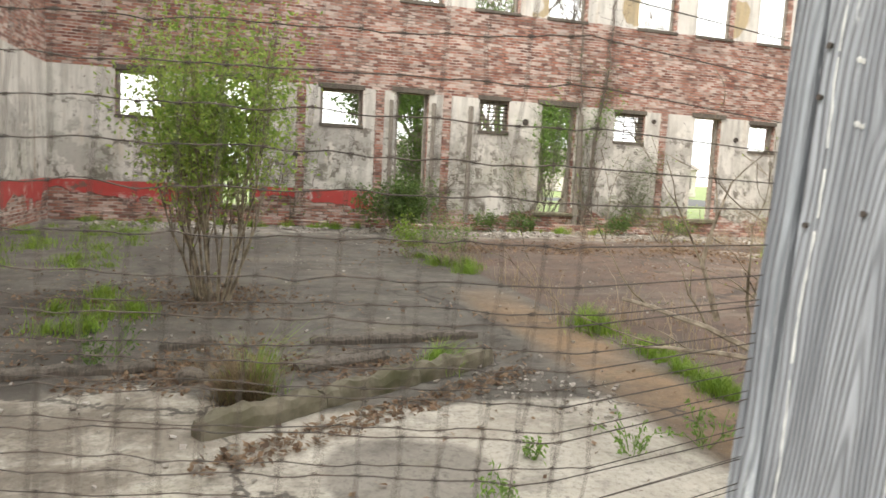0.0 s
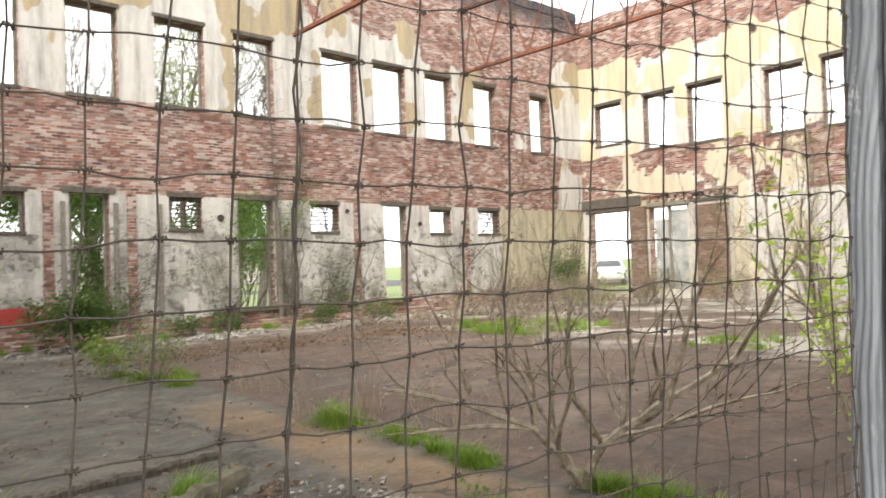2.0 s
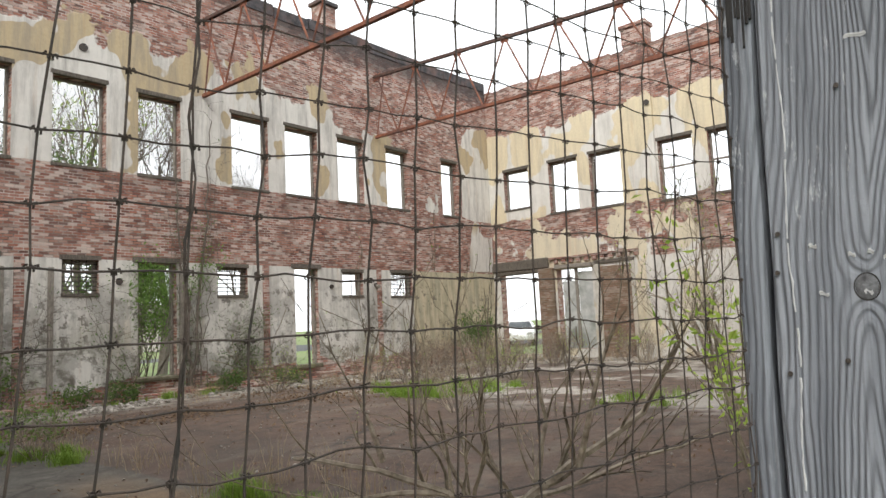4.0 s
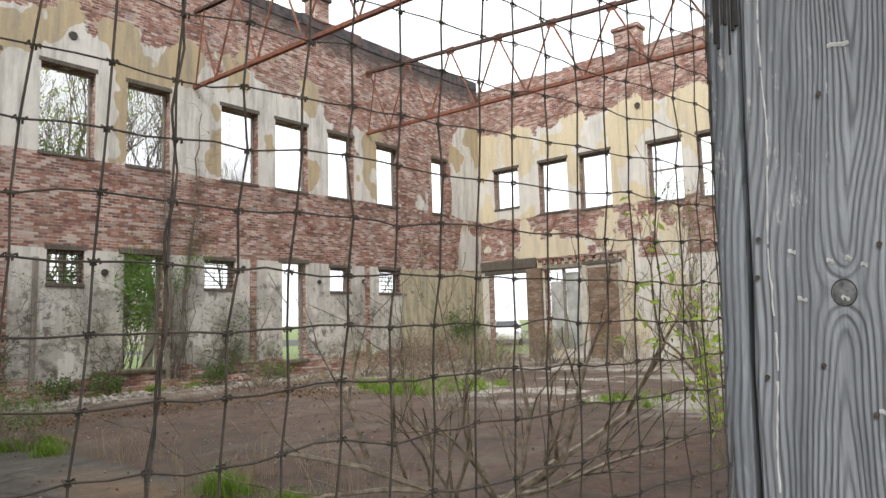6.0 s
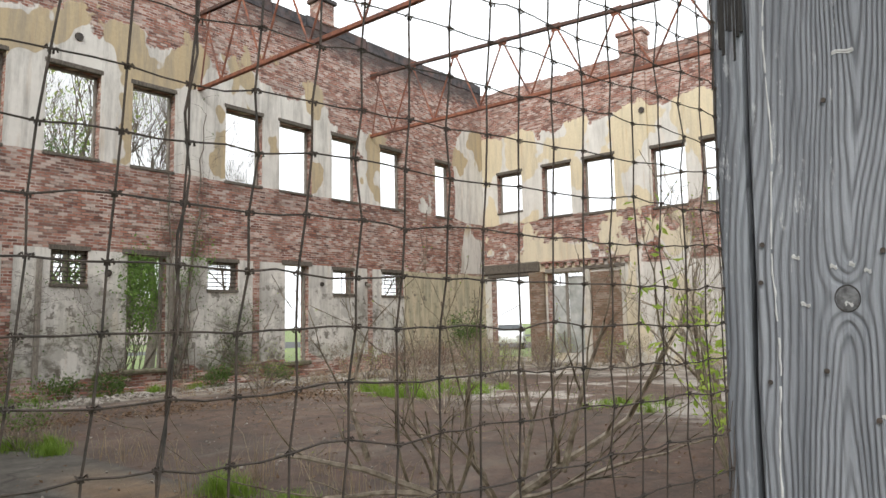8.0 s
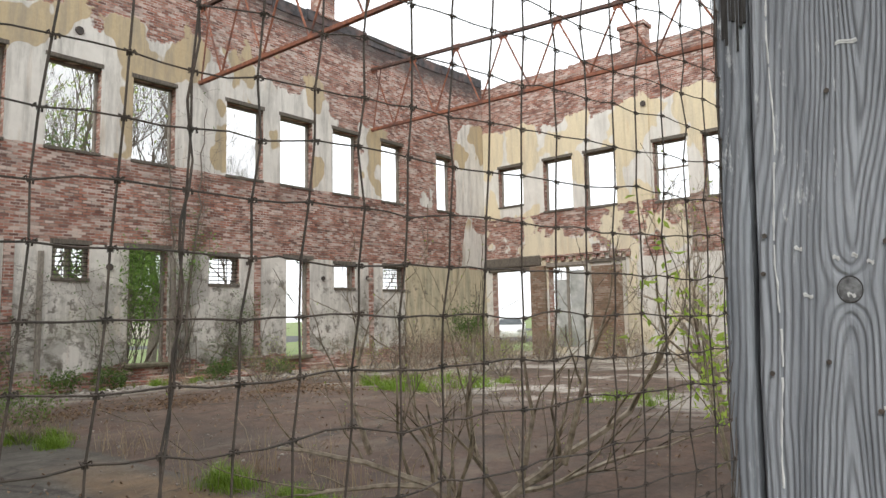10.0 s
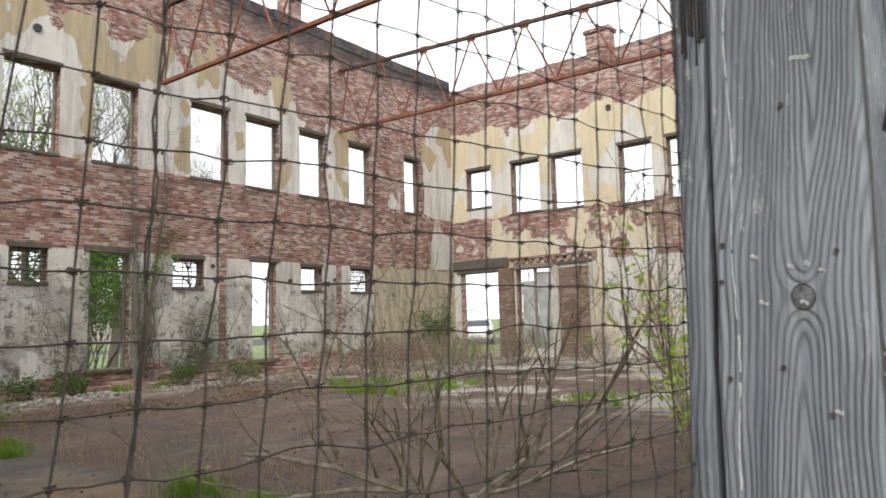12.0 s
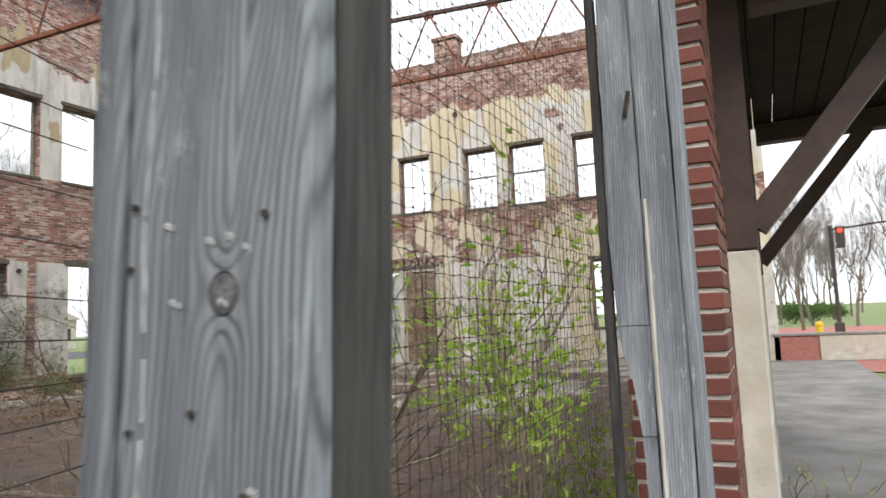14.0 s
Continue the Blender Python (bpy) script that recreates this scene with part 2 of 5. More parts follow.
def floor_material():
    n = Nodes("ruined_floor_slab", 0.9)
    x, y, z = n.xyz()
    wob = n.math("MULTIPLY", n.math("SUBTRACT", n.noise(0.9, 5), 0.5), 0.9)
    wx, wy = n.math("ADD", x, n.math("MULTIPLY", wob, 0.35)), n.math("ADD", y, wob)
    fine, mid, big = n.noise(40, 6), n.step(n.noise(3.1, 9, rough=0.78), 0.36, 0.64), n.noise(0.8, 5)
    grey = n.mix(mid, (0.052, 0.048, 0.040), (0.17, 0.158, 0.135))
    red = n.mix(mid, (0.056, 0.036, 0.027), (0.175, 0.113, 0.083))
    pale = n.mix(mid, (0.40, 0.37, 0.31), (0.56, 0.53, 0.46))
    pale = n.mix(n.math("MULTIPLY", n.step(wx, -20.6, -21.5), n.step(n.noise(2.0, 6, rough=0.7), 0.38, 0.55)), pale, (0.20, 0.175, 0.14))
    rust = n.mix(mid, (0.26, 0.155, 0.075), (0.33, 0.22, 0.125))
    col = n.mix(n.step(n.math("ADD", x, n.math("MULTIPLY", wob, 0.1)), -17.90, -17.84), grey, red)
    # rusty band beside the joint
    near = n.math("ABSOLUTE", n.math("ADD", wx, 18.35))
    band = n.math("MULTIPLY", n.step(near, 0.45, 0.2), n.step(wy, -8.0, -9.5))
    col = n.mix(n.math("MULTIPLY", band, 0.75), col, rust)
    # pale slab by the front, bounded by a slanting break
    front = n.math("ADD", n.math("ADD", y, n.math("MULTIPLY", wob, 0.5)), n.step(x, -21.5, -21.0, 11.65, 12.2))
    slab = n.math("MULTIPLY", n.step(front, 0.05, -0.05), n.step(n.math("ADD", x, n.math("MULTIPLY", wob, 0.5)), -18.62, -18.78))
    col = n.mix(slab, col, pale)
    dx, dy = n.math("ADD", wx, 20.25), n.math("ADD", wy, 13.05)
    blot = n.math("SQRT", n.math("ADD", n.math("MULTIPLY", n.math("MULTIPLY", dx, dx), 1.3), n.math("MULTIPLY", dy, dy)))
    col = n.mix(n.step(blot, 0.50, 0.44, 0, 0.75), col, (0.16, 0.145, 0.125))
    # pale strip of mortar dust along the walls
    dust = n.math("MAXIMUM", n.step(wy, -2.7, -1.7), n.step(wx, -5.0, -2.5))
    col = n.mix(n.math("MULTIPLY", dust, n.step(n.noise(1.7, 6, rough=0.7), 0.40, 0.58)), col, (0.40, 0.375, 0.33))
    patch = n.math("MULTIPLY", n.step(n.noise(0.55, 4), 0.50, 0.55), n.step(x, -12.5, -11.0))
    col = n.mix(n.math("MULTIPLY", patch, 0.8), col, (0.50, 0.47, 0.42))
    moss = n.math("MULTIPLY", n.step(n.noise(1.3, 6, rough=0.7), 0.57, 0.68), n.step(x, -17.6, -17.9))
    col = n.mix(n.math("MULTIPLY", moss, 0.5), col, (0.13, 0.12, 0.06))
    scuff = n.step(n.noise(9, 5, rough=0.8, stretch=(0.4, 1, 1)), 0.68, 0.74)
    col = n.mix(n.math("MULTIPLY", scuff, 0.75), col, (0.55, 0.53, 0.49))
    stain = n.step(n.noise(1.9, 7, rough=0.75), 0.50, 0.66, 0, 0.6)
    col = n.mix(stain, col, (0.075, 0.065, 0.055))
    vor = n.tree.nodes.new("ShaderNodeTexVoronoi")
    vor.feature = "DISTANCE_TO_EDGE"
    vor.inputs["Scale"].default_value = 0.42
    warp = n.join(n.math("ADD", x, n.math("MULTIPLY", n.noise(1.8, 5), 0.8)), n.math("ADD", y, n.math("MULTIPLY", n.noise(2.1, 5), 0.8)))
    n.put(vor.inputs["Vector"], warp)
    crack = n.step(vor.outputs["Distance"], 0.010, 0.004)
    col = n.mix(n.math("MULTIPLY", crack, 0.8), col, (0.035, 0.03, 0.025))
    dirt = n.step(n.noise(0.45, 7, rough=0.7), 0.46, 0.62, 0, 0.55)
    col = n.mix(n.math("MULTIPLY", dirt, n.math("SUBTRACT", 1.0, n.math("MULTIPLY", slab, 0.7))), col, (0.055, 0.046, 0.036))
    col = n.mix(n.step(n.noise(26, 8, rough=0.8), 0.50, 0.64, 0, 0.55), col, (0.045, 0.038, 0.03))
    col = n.mix(n.step(n.noise(60, 4, rough=0.7), 0.63, 0.70, 0, 0.5), col, (0.46, 0.43, 0.38))
    bare = n.step(n.noise(0.7, 8, rough=0.72, stretch=(0.6, 1.4, 1)), 0.54, 0.62, 0, 0.32)
    col = n.mix(bare, col, (0.25, 0.215, 0.175))
    n.put(n.bsdf.inputs["Roughness"], n.step(big, 0.3, 0.7, 0.95, 0.7))
    return n.done(col, n.math("ADD", n.math("MULTIPLY", fine, 0.3), mid), 0.35, 0.015)


def wood_post(name, yk, zk, base=(0.145, 0.158, 0.182), light=(0.30, 0.322, 0.358), dark=(0.050, 0.055, 0.065), arch=1.0, depth=1.0):
    """Bleached grey board: growth lines that run straight by the edges and arch up and down from a knot."""
    n = Nodes(name, 0.85)
    x, y, z = n.xyz()
    wob = n.math("MULTIPLY", n.math("SUBTRACT", n.noise(9, 3, stretch=(1, 1, 0.22)), 0.5), 0.034)
    h = n.math("SUBTRACT", z, zk)
    skew = n.math("ADD", n.math("MULTIPLY", h, 0.035), n.math("MULTIPLY", n.math("SUBTRACT", n.noise(3.1, 2, stretch=(0.1, 0.1, 1)), 0.5), 0.03))
    g = n.math("ADD", n.math("ADD", n.math("SUBTRACT", y, yk), n.math("MULTIPLY", skew, n.step(n.math("ABSOLUTE", h), 0.02, 0.12))), wob)
    gg = n.math("MULTIPLY", g, g)
    hh = n.math("MULTIPLY", h, h)
    out = n.math("SQRT", n.math("ADD", gg, 0.000016))
    rise = n.math("SQRT", n.math("ADD", hh, 0.0002))
    heart = n.math("EXPONENT", n.math("MULTIPLY", gg, -900.0))
    round_knot = n.math("EXPONENT", n.math("MULTIPLY", n.math("ADD", gg, n.math("MULTIPLY", hh, 0.45)), -4200.0))
    d = n.math("SUBTRACT", out, n.math("MULTIPLY", n.math("MULTIPLY", rise, heart), 0.10 * arch))
    d = n.math("ADD", d, n.math("MULTIPLY", round_knot, 0.016 * arch))
    wave = n.math("ADD", n.math("MULTIPLY", n.math("SINE", n.math("MULTIPLY", d, 960.0)), 0.5), 0.5)
    line = n.math("POWER", wave, 2.2)
    strength = n.step(n.noise(15, 4, stretch=(1, 1, 0.16)), 0.36, 0.64, 0.25, 1.0)
    fibre = n.noise(380, 5, stretch=(1, 1, 0.02), rough=0.75)
    pale = n.step(n.noise(22, 5, stretch=(1, 1, 0.10), rough=0.65), 0.40, 0.66)
    col = n.mix(pale, base, light)
    col = n.mix(n.math("MULTIPLY", n.math("MULTIPLY", line, strength), 0.85 * depth), col, dark)
    col = n.mix(n.step(fibre, 0.50, 0.70, 0, 0.55), col, dark)
    bleach = n.math("MULTIPLY", n.step(n.noise(75, 6, stretch=(1, 1, 0.22), rough=0.75), 0.57, 0.64), n.step(n.noise(12, 3, stretch=(1, 1, 0.3)), 0.46, 0.60))
    col = n.mix(n.math("MULTIPLY", bleach, 0.65), col, (0.52, 0.54, 0.56))
    col = n.mix(n.step(n.noise(10, 5, stretch=(1, 1, 0.3), rough=0.7), 0.50, 0.66, 0, 0.5), col, (0.105, 0.112, 0.128))
    return n.done(col, n.math("SUBTRACT", n.math("MULTIPLY", line, -0.8 * depth), n.math("MULTIPLY", fibre, 0.6)), 0.85, 0.0020)


def leafy(name, a, b, rough=0.6):
    n = Nodes(name, rough)
    col = n.mix(n.island(), a, b)
    n.put(n.bsdf.inputs["Base Color"], col)
    thin = n.tree.nodes.new("ShaderNodeBsdfTranslucent")
    n.put(thin.inputs["Color"], col)
    both = n.tree.nodes.new("ShaderNodeMixShader")
    both.inputs[0].default_value = 0.45
    n.tree.links.new(n.bsdf.outputs[0], both.inputs[1])
    n.tree.links.new(thin.outputs[0], both.inputs[2])
    n.tree.links.new(both.outputs[0], n.tree.nodes["Material Output"].inputs["Surface"])
    return n.mat


M_FLOOR = floor_material()
M_POST = wood_post("bleached_grey_board", -15.6153, 1.4215)
M_POST_B = wood_post("bleached_grey_post", -15.75, 1.95, (0.19, 0.206, 0.235), (0.37, 0.395, 0.435), arch=0.25, depth=0.45)
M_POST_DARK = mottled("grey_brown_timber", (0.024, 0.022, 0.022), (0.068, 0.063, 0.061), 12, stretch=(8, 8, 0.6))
M_ROT = mottled("black_rotten_wood", (0.010, 0.009, 0.009), (0.035, 0.032, 0.030), 90, stretch=(6, 6, 0.4))
M_FLAKE = mottled("pale_paint_flake", (0.40, 0.41, 0.42), (0.56, 0.57, 0.57), 30)
M_LEAF = leafy("fresh_green_leaves", (0.20, 0.32, 0.05), (0.46, 0.57, 0.12))
M_LEAF_SOFT = leafy("soft_green_leaves", (0.16, 0.28, 0.05), (0.42, 0.54, 0.13))
M_LEAF_NEW = leafy("yellow_green_new_leaves", (0.25, 0.41, 0.05), (0.54, 0.68, 0.14))
M_LEAF_DARK = leafy("dark_green_needles", (0.05, 0.10, 0.025), (0.14, 0.23, 0.05))
M_GRASS = leafy("bright_green_grass", (0.14, 0.26, 0.03), (0.32, 0.46, 0.08))
M_WEED = leafy("green_weed_leaves", (0.11, 0.21, 0.04), (0.22, 0.36, 0.08))
M_STRAW = leafy("dry_straw_stalks", (0.26, 0.20, 0.12), (0.50, 0.41, 0.28))
M_STRAW_DARK = leafy("brown_dead_stalks", (0.11, 0.075, 0.04), (0.34, 0.27, 0.16))
M_DEADLEAF = leafy("brown_dead_leaves", (0.10, 0.060, 0.035), (0.32, 0.22, 0.14))
M_TWIG = mottled("pale_brown_bark", (0.17, 0.14, 0.105), (0.50, 0.435, 0.345), 14)
M_TWIG_BROWN = mottled("olive_brown_twig", (0.075, 0.058, 0.038), (0.36, 0.31, 0.225), 9)
M_BARK = mottled("grey_brown_bark", (0.10, 0.08, 0.065), (0.20, 0.17, 0.14), 14)
M_LAWN = mottled("spring_lawn", (0.11, 0.165, 0.045), (0.20, 0.26, 0.085), 3, c=(0.19, 0.19, 0.09))
M_PAVE = mottled("grey_concrete_pavement", (0.16, 0.157, 0.15), (0.29, 0.28, 0.265), 1.3)
M_ROAD = mottled("asphalt", (0.045, 0.045, 0.047), (0.075, 0.075, 0.075), 12)
M_PAVER = mottled("red_paving", (0.30, 0.11, 0.09), (0.40, 0.17, 0.14), 12)
M_MORTAR = mottled("pale_mortar", (0.50, 0.45, 0.42), (0.66, 0.61, 0.57), 40)


def pier_brick_material():
    n = Nodes("dark_red_face_brick", 0.75)
    r = n.random()
    col = n.mix(r, (0.095, 0.028, 0.022), (0.20, 0.058, 0.040))
    col = n.mix(n.step(n.noise(30, 5), 0.45, 0.75, 0, 0.5), col, (0.07, 0.03, 0.028))
    return n.done(col, n.noise(90, 5), 0.4, 0.004)


M_FACE_BRICK = pier_brick_material()


M_PANEL = mottled("faded_grey_panel", (0.40, 0.42, 0.41), (0.58, 0.59, 0.57), 4, c=(0.25, 0.27, 0.24))


# ---- building helpers ----
def mesh_object(name, verts, faces, material, parent=None, label="", smooth=False):
    me = bpy.data.meshes.new(name)
    me.from_pydata(verts, [], faces)
    for m in material if isinstance(material, (list, tuple)) else [material]:
        me.materials.append(m)
    if smooth:
        me.shade_smooth()
    me.update()
    ob = new(name, me)
    if parent is not None:
        ob.parent = parent
    if label:
        ob["label"] = label
    return ob


def part(name, bm, material, parent=None, label="", smooth=False):
    me = bpy.data.meshes.new(name)
    bm.to_mesh(me)
    bm.free()
    me.materials.append(material)
    if smooth:
        me.shade_smooth()
    ob = new(name, me)
    if parent is not None:
        ob.parent = parent
    if label:
        ob["label"] = label
    return ob


def thing(name, label, category, group="", kind=""):
    return tagged(new(name), label, category, group, kind)


def block(bm, lo, hi, bevel=0.0, turn=None, wear=0.0):
    """A bevelled box between two corners, added to bm; turn: a matrix about its middle."""
    size = Vector(hi) - Vector(lo)
    made = bmesh.ops.create_cube(bm, size=1.0, matrix=Matrix.Diagonal((*size, 1)))["verts"]
    if bevel:
        edges = list({e for v in made for e in v.link_edges})
        made = list({v for f in bmesh.ops.bevel(bm, geom=edges, offset=bevel, segments=1, affect="EDGES")["faces"] for v in f.verts} | {v for v in made if v.is_valid})
    mid = Matrix.Translation((Vector(lo) + Vector(hi)) / 2) @ (turn or Matrix())
    for v in made:
        v.co = mid @ v.co
        if wear:
            v.co += Vector([random.uniform(-wear, wear) for _ in range(3)])


def box_part(name, lo, hi, material, parent=None, bevel=0.008, label="", turn=None, wear=0.0):
    bm = bmesh.new()
    block(bm, lo, hi, bevel, turn, wear)
    return part(name, bm, material, parent, label)


def tubes(paths, sides=5):
    """Verts and faces of tapered round rods along paths of (points, radii)."""
    verts, faces = [], []
    for pts, radii in paths:
        base, n = len(verts), len(pts)
        for i in range(n):
            way = (pts[min(i + 1, n - 1)] - pts[max(i - 1, 0)]).normalized()
            side = way.cross(Vector((0.31, 0.2, 0.93)))
            side = side.normalized() if side.length > 1e-4 else Vector((1, 0, 0))
            up = way.cross(side)
            for k in range(sides):
                a = 2 * math.pi * k / sides
                verts.append(pts[i] + radii[i] * (math.cos(a) * side + math.sin(a) * up))
        for i in range(n - 1):
            for k in range(sides):
                a, b = base + i * sides + k, base + i * sides + (k + 1) % sides
                faces.append((a, b, b + sides, a + sides))
        faces.append(tuple(range(base, base + sides))[::-1])
        faces.append(tuple(range(base + (n - 1) * sides, base + n * sides)))
    return verts, faces


def rod(name, a, b, radius, material, parent=None, sides=8, label=""):
    v, f = tubes([([Vector(a), Vector(b)], [radius, radius])], sides)
    return mesh_object(name, v, f, material, parent, label)


def pierced_wall(name, along, lo, hi, thick, bottom, top, holes, materials, ragged=0.0, label=""):
    """A wall with thickness along x (inner face y=0) or y (inner face x=0); holes: (u0, u1, z0, z1) go right through."""
    us = sorted({lo, hi, *[u for h in holes for u in h[:2]], *[lo + 0.46 * k for k in range(1, int((hi - lo) / 0.46))]})
    us = [u for i, u in enumerate(us) if i == 0 or u - us[i - 1] > 0.004]
    steps = [top - ragged * k / 5 for k in range(1, 5)] if ragged else []
    zs = sorted({bottom, top, *steps, *[z for h in holes for z in h[2:]], *[bottom + 0.9 * k for k in range(1, int((top - bottom - 0.3) / 0.9))]})
    zs = [z for i, z in enumerate(zs) if i == 0 or z - zs[i - 1] > 0.004]
    full = np.ones((len(us) - 1, len(zs) - 1), bool)
    rng = random.Random(name)
    for i in range(len(us) - 1):
        cut = top - ragged * rng.choice((0, 0, 0.2, 0.2, 0.4, 0.8)) if ragged else top
        for j in range(len(zs) - 1):
            u, z = (us[i] + us[i + 1]) / 2, (zs[j] + zs[j + 1]) / 2
            if z > cut or any(h[0] < u < h[1] and h[2] < z < h[3] for h in holes):
                full[i, j] = False
    verts, faces, kinds, index = [], [], [], {}

    def at(i, j, d):
        if (i, j, d) not in index:
            index[i, j, d] = len(verts)
            off = thick if d else 0.0
            verts.append((us[i], off, zs[j]) if along == "x" else (off, us[i], zs[j]))
        return index[i, j, d]

    def solid(i, j):
        return 0 <= i < full.shape[0] and 0 <= j < full.shape[1] and full[i, j]

    for i in range(full.shape[0]):
        for j in range(full.shape[1]):
            if not full[i, j]:
                continue
            faces.append((at(i, j, 0), at(i + 1, j, 0), at(i + 1, j + 1, 0), at(i, j + 1, 0))), kinds.append(0)
            faces.append((at(i, j, 1), at(i, j + 1, 1), at(i + 1, j + 1, 1), at(i + 1, j, 1))), kinds.append(1)
            for di, dj, (a, b) in ((-1, 0, ((0, 0), (0, 1))), (1, 0, ((1, 1), (1, 0))), (0, -1, ((1, 0), (0, 0))), (0, 1, ((0, 1), (1, 1)))):
                if not solid(i + di, j + dj):
                    p, q = (i + a[0], j + a[1]), (i + b[0], j + b[1])
                    faces.append((at(*p, 0), at(*q, 0), at(*q, 1), at(*p, 1))), kinds.append(1)
    ob = mesh_object(name, verts, faces, materials)
    bm = bmesh.new()
    bm.from_mesh(ob.data)
    bm.faces.ensure_lookup_table()
    for f, k in zip(bm.faces, kinds):
        f.material_index = k
    bmesh.ops.recalc_face_normals(bm, faces=bm.faces)
    bm.to_mesh(ob.data)
    bm.free()
    return tagged(ob, label, "wall", kind="structure")


# ---- ground and floor ----
def sheet(name, x0, x1, y0, y1, z, nx, ny, material, lift=0.0, label="", category="ground"):
    verts = [(x0 + (x1 - x0) * i / nx, y0 + (y1 - y0) * j / ny, z + (lift * noise.fractal(Vector((i * 0.31, j * 0.31, 3.3)), 1.0, 2.0, 4) if lift else 0)) for j in range(ny + 1) for i in range(nx + 1)]
    faces = [(j * (nx + 1) + i, j * (nx + 1) + i + 1, (j + 1) * (nx + 1) + i + 1, (j + 1) * (nx + 1) + i) for j in range(ny) for i in range(nx)]
    return tagged(mesh_object(name, verts, faces, material, smooth=True), label, category, kind="structure")


sheet("ground", -900, 900, -900, 900, -0.14, 24, 24, M_LAWN, 0, "flat spring lawn running to the horizon")
sheet("floor", -25.0, 0.0, -15.75, 0.0, 0.0, 150, 95, M_FLOOR, 0.012, "cracked slab floor, grey, rust-red and pale concrete", "floor")

# ---- the three standing walls ----
UPPER_A = [(-21.5, -20.45), (-19.6, -18.5), (-17.66, -16.62), (-15.83, -14.68), (-13.94, -12.87), (-11.43, -10.28), (-9.70, -8.54), (-7.75, -6.69), (-5.66, -4.62), (-2.87, -1.98)]
LOWER_A = {"window_small_left": (-23.70, -22.75, 2.23, 3.20), "gap_tall": (-21.58, -20.88, 0.42, 3.20), "window_wide": (-19.43, -18.45, 2.34, 3.17), "gap_arch": (-17.66, -16.87, 0.18, 3.20),
           "window_barred": (-15.60, -14.83, 2.42, 3.19), "gap_green": (-13.95, -13.00, 0.50, 3.18), "window_barred_two": (-11.89, -11.01, 2.39, 3.13), "gap_door": (-9.48, -8.65, 0.45, 3.18),
           "window_plain": (-7.72, -6.88, 2.37, 3.11), "window_grid": (-5.65, -4.64, 2.36, 3.14)}
SILL_A, HEAD_A = 5.28, 7.30
wall_a = pierced_wall("wall_north", "x", -25.0, 0.0, 0.36, -0.14, 10.72, [(a, b, SILL_A, HEAD_A) for a, b in UPPER_A] + list(LOWER_A.values()), [M_WALL_A, M_BRICK], 0.16,
                      "tall ruined brick wall with peeling plaster and empty windows")
UPPER_B = [(-1.83, -0.71, 5.59, 7.10), (-3.92, -2.73, 5.20, 7.10), (-5.60, -4.40, 5.15, 7.09), (-8.06, -6.93, 5.04, 7.03), (-9.72, -8.55, 5.02, 7.02), (-11.85, -10.68, 5.0, 7.0), (-13.6, -12.45, 5.0, 7.0)]
LOWER_B = [(-2.06, -0.30, 0.12, 3.20), (-4.22, -2.80, 0.30, 3.14), (-12.3, -11.0, 0.95, 3.06)]
wall_b = pierced_wall("wall_east", "y", -16.06, 0.36, 0.36, -0.14, 10.46, UPPER_B + LOWER_B, [M_WALL_B, M_BRICK], 0.14, "ruined brick end wall with ochre and white plaster remains")
wall_c = pierced_wall("wall_west", "y", -16.06, 0.36, -0.36, -0.14, 10.4, [], [M_WALL_C, M_BRICK], 0.2, "stained plaster side wall with red wainscot band")
wall_c.location = (-25.0, 0, 0)
front = pierced_wall("wall_south", "x", -25.36, 0.36, 0.34, -0.14, 10.2, [(-22.6, -17.95, -0.14, 3.55), (-14.0, -12.0, 0.9, 3.1), (-8.0, -6.0, 0.9, 3.1), *[(x, x + 1.1, 5.1, 7.1) for x in (-23.5, -20.8, -18.1, -15.4, -12.7, -10.0, -7.3, -4.6)]],
                     [M_BRICK, M_BRICK], 0.2, "street front of dark red brick with a wide opening")
front.location = (0, -15.70, 0)
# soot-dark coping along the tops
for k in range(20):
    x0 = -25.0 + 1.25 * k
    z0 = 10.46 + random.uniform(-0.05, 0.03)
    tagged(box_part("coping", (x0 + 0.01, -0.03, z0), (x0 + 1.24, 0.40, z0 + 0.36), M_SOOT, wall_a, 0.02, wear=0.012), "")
for y0, y1, top in ((-6.88, -6.05, 11.2),):
    box_part("pilaster", (-0.13, y0, 0.0), (-0.002, y1, 10.47), M_WALL_B, wall_b, 0.012)
    box_part("chimney_stub", (-0.16, y0 - 0.02, 10.47), (0.37, y1 + 0.02, top - 0.14), M_BRICK, wall_b, 0.02)
    box_part("chimney_cap", (-0.22, y0 - 0.08, top - 0.14), (0.43, y1 + 0.08, top), M_BRICK, wall_b, 0.02)
box_part("chimney_stub", (-8.30, -0.08, 10.74), (-7.70, 0.40, 11.45), M_BRICK, wall_a, 0.02)
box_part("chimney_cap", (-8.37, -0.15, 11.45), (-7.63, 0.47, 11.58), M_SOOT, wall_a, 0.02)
# brick chases that run up the lower wall, a little proud
for x in (-22.1, -19.85, -18.05, -16.42, -10.45, -6.20):
    box_part("brick_strip", (x - 0.10, -0.035, 0.0), (x + 0.10, -0.002, 3.22), M_BRICK, wall_a, 0.008)
for x, w, y in ((-15.82, 0.06, 0.05), (-12.88, 0.07, 0.08), (-16.75, 0.05, 0.06), (-17.78, 0.05, 0.06)):
    box_part("timber_upright", (x - w, -y, 0.0), (x + w, -0.002, 3.0), M_FRAME, wall_a, 0.01, wear=0.008)
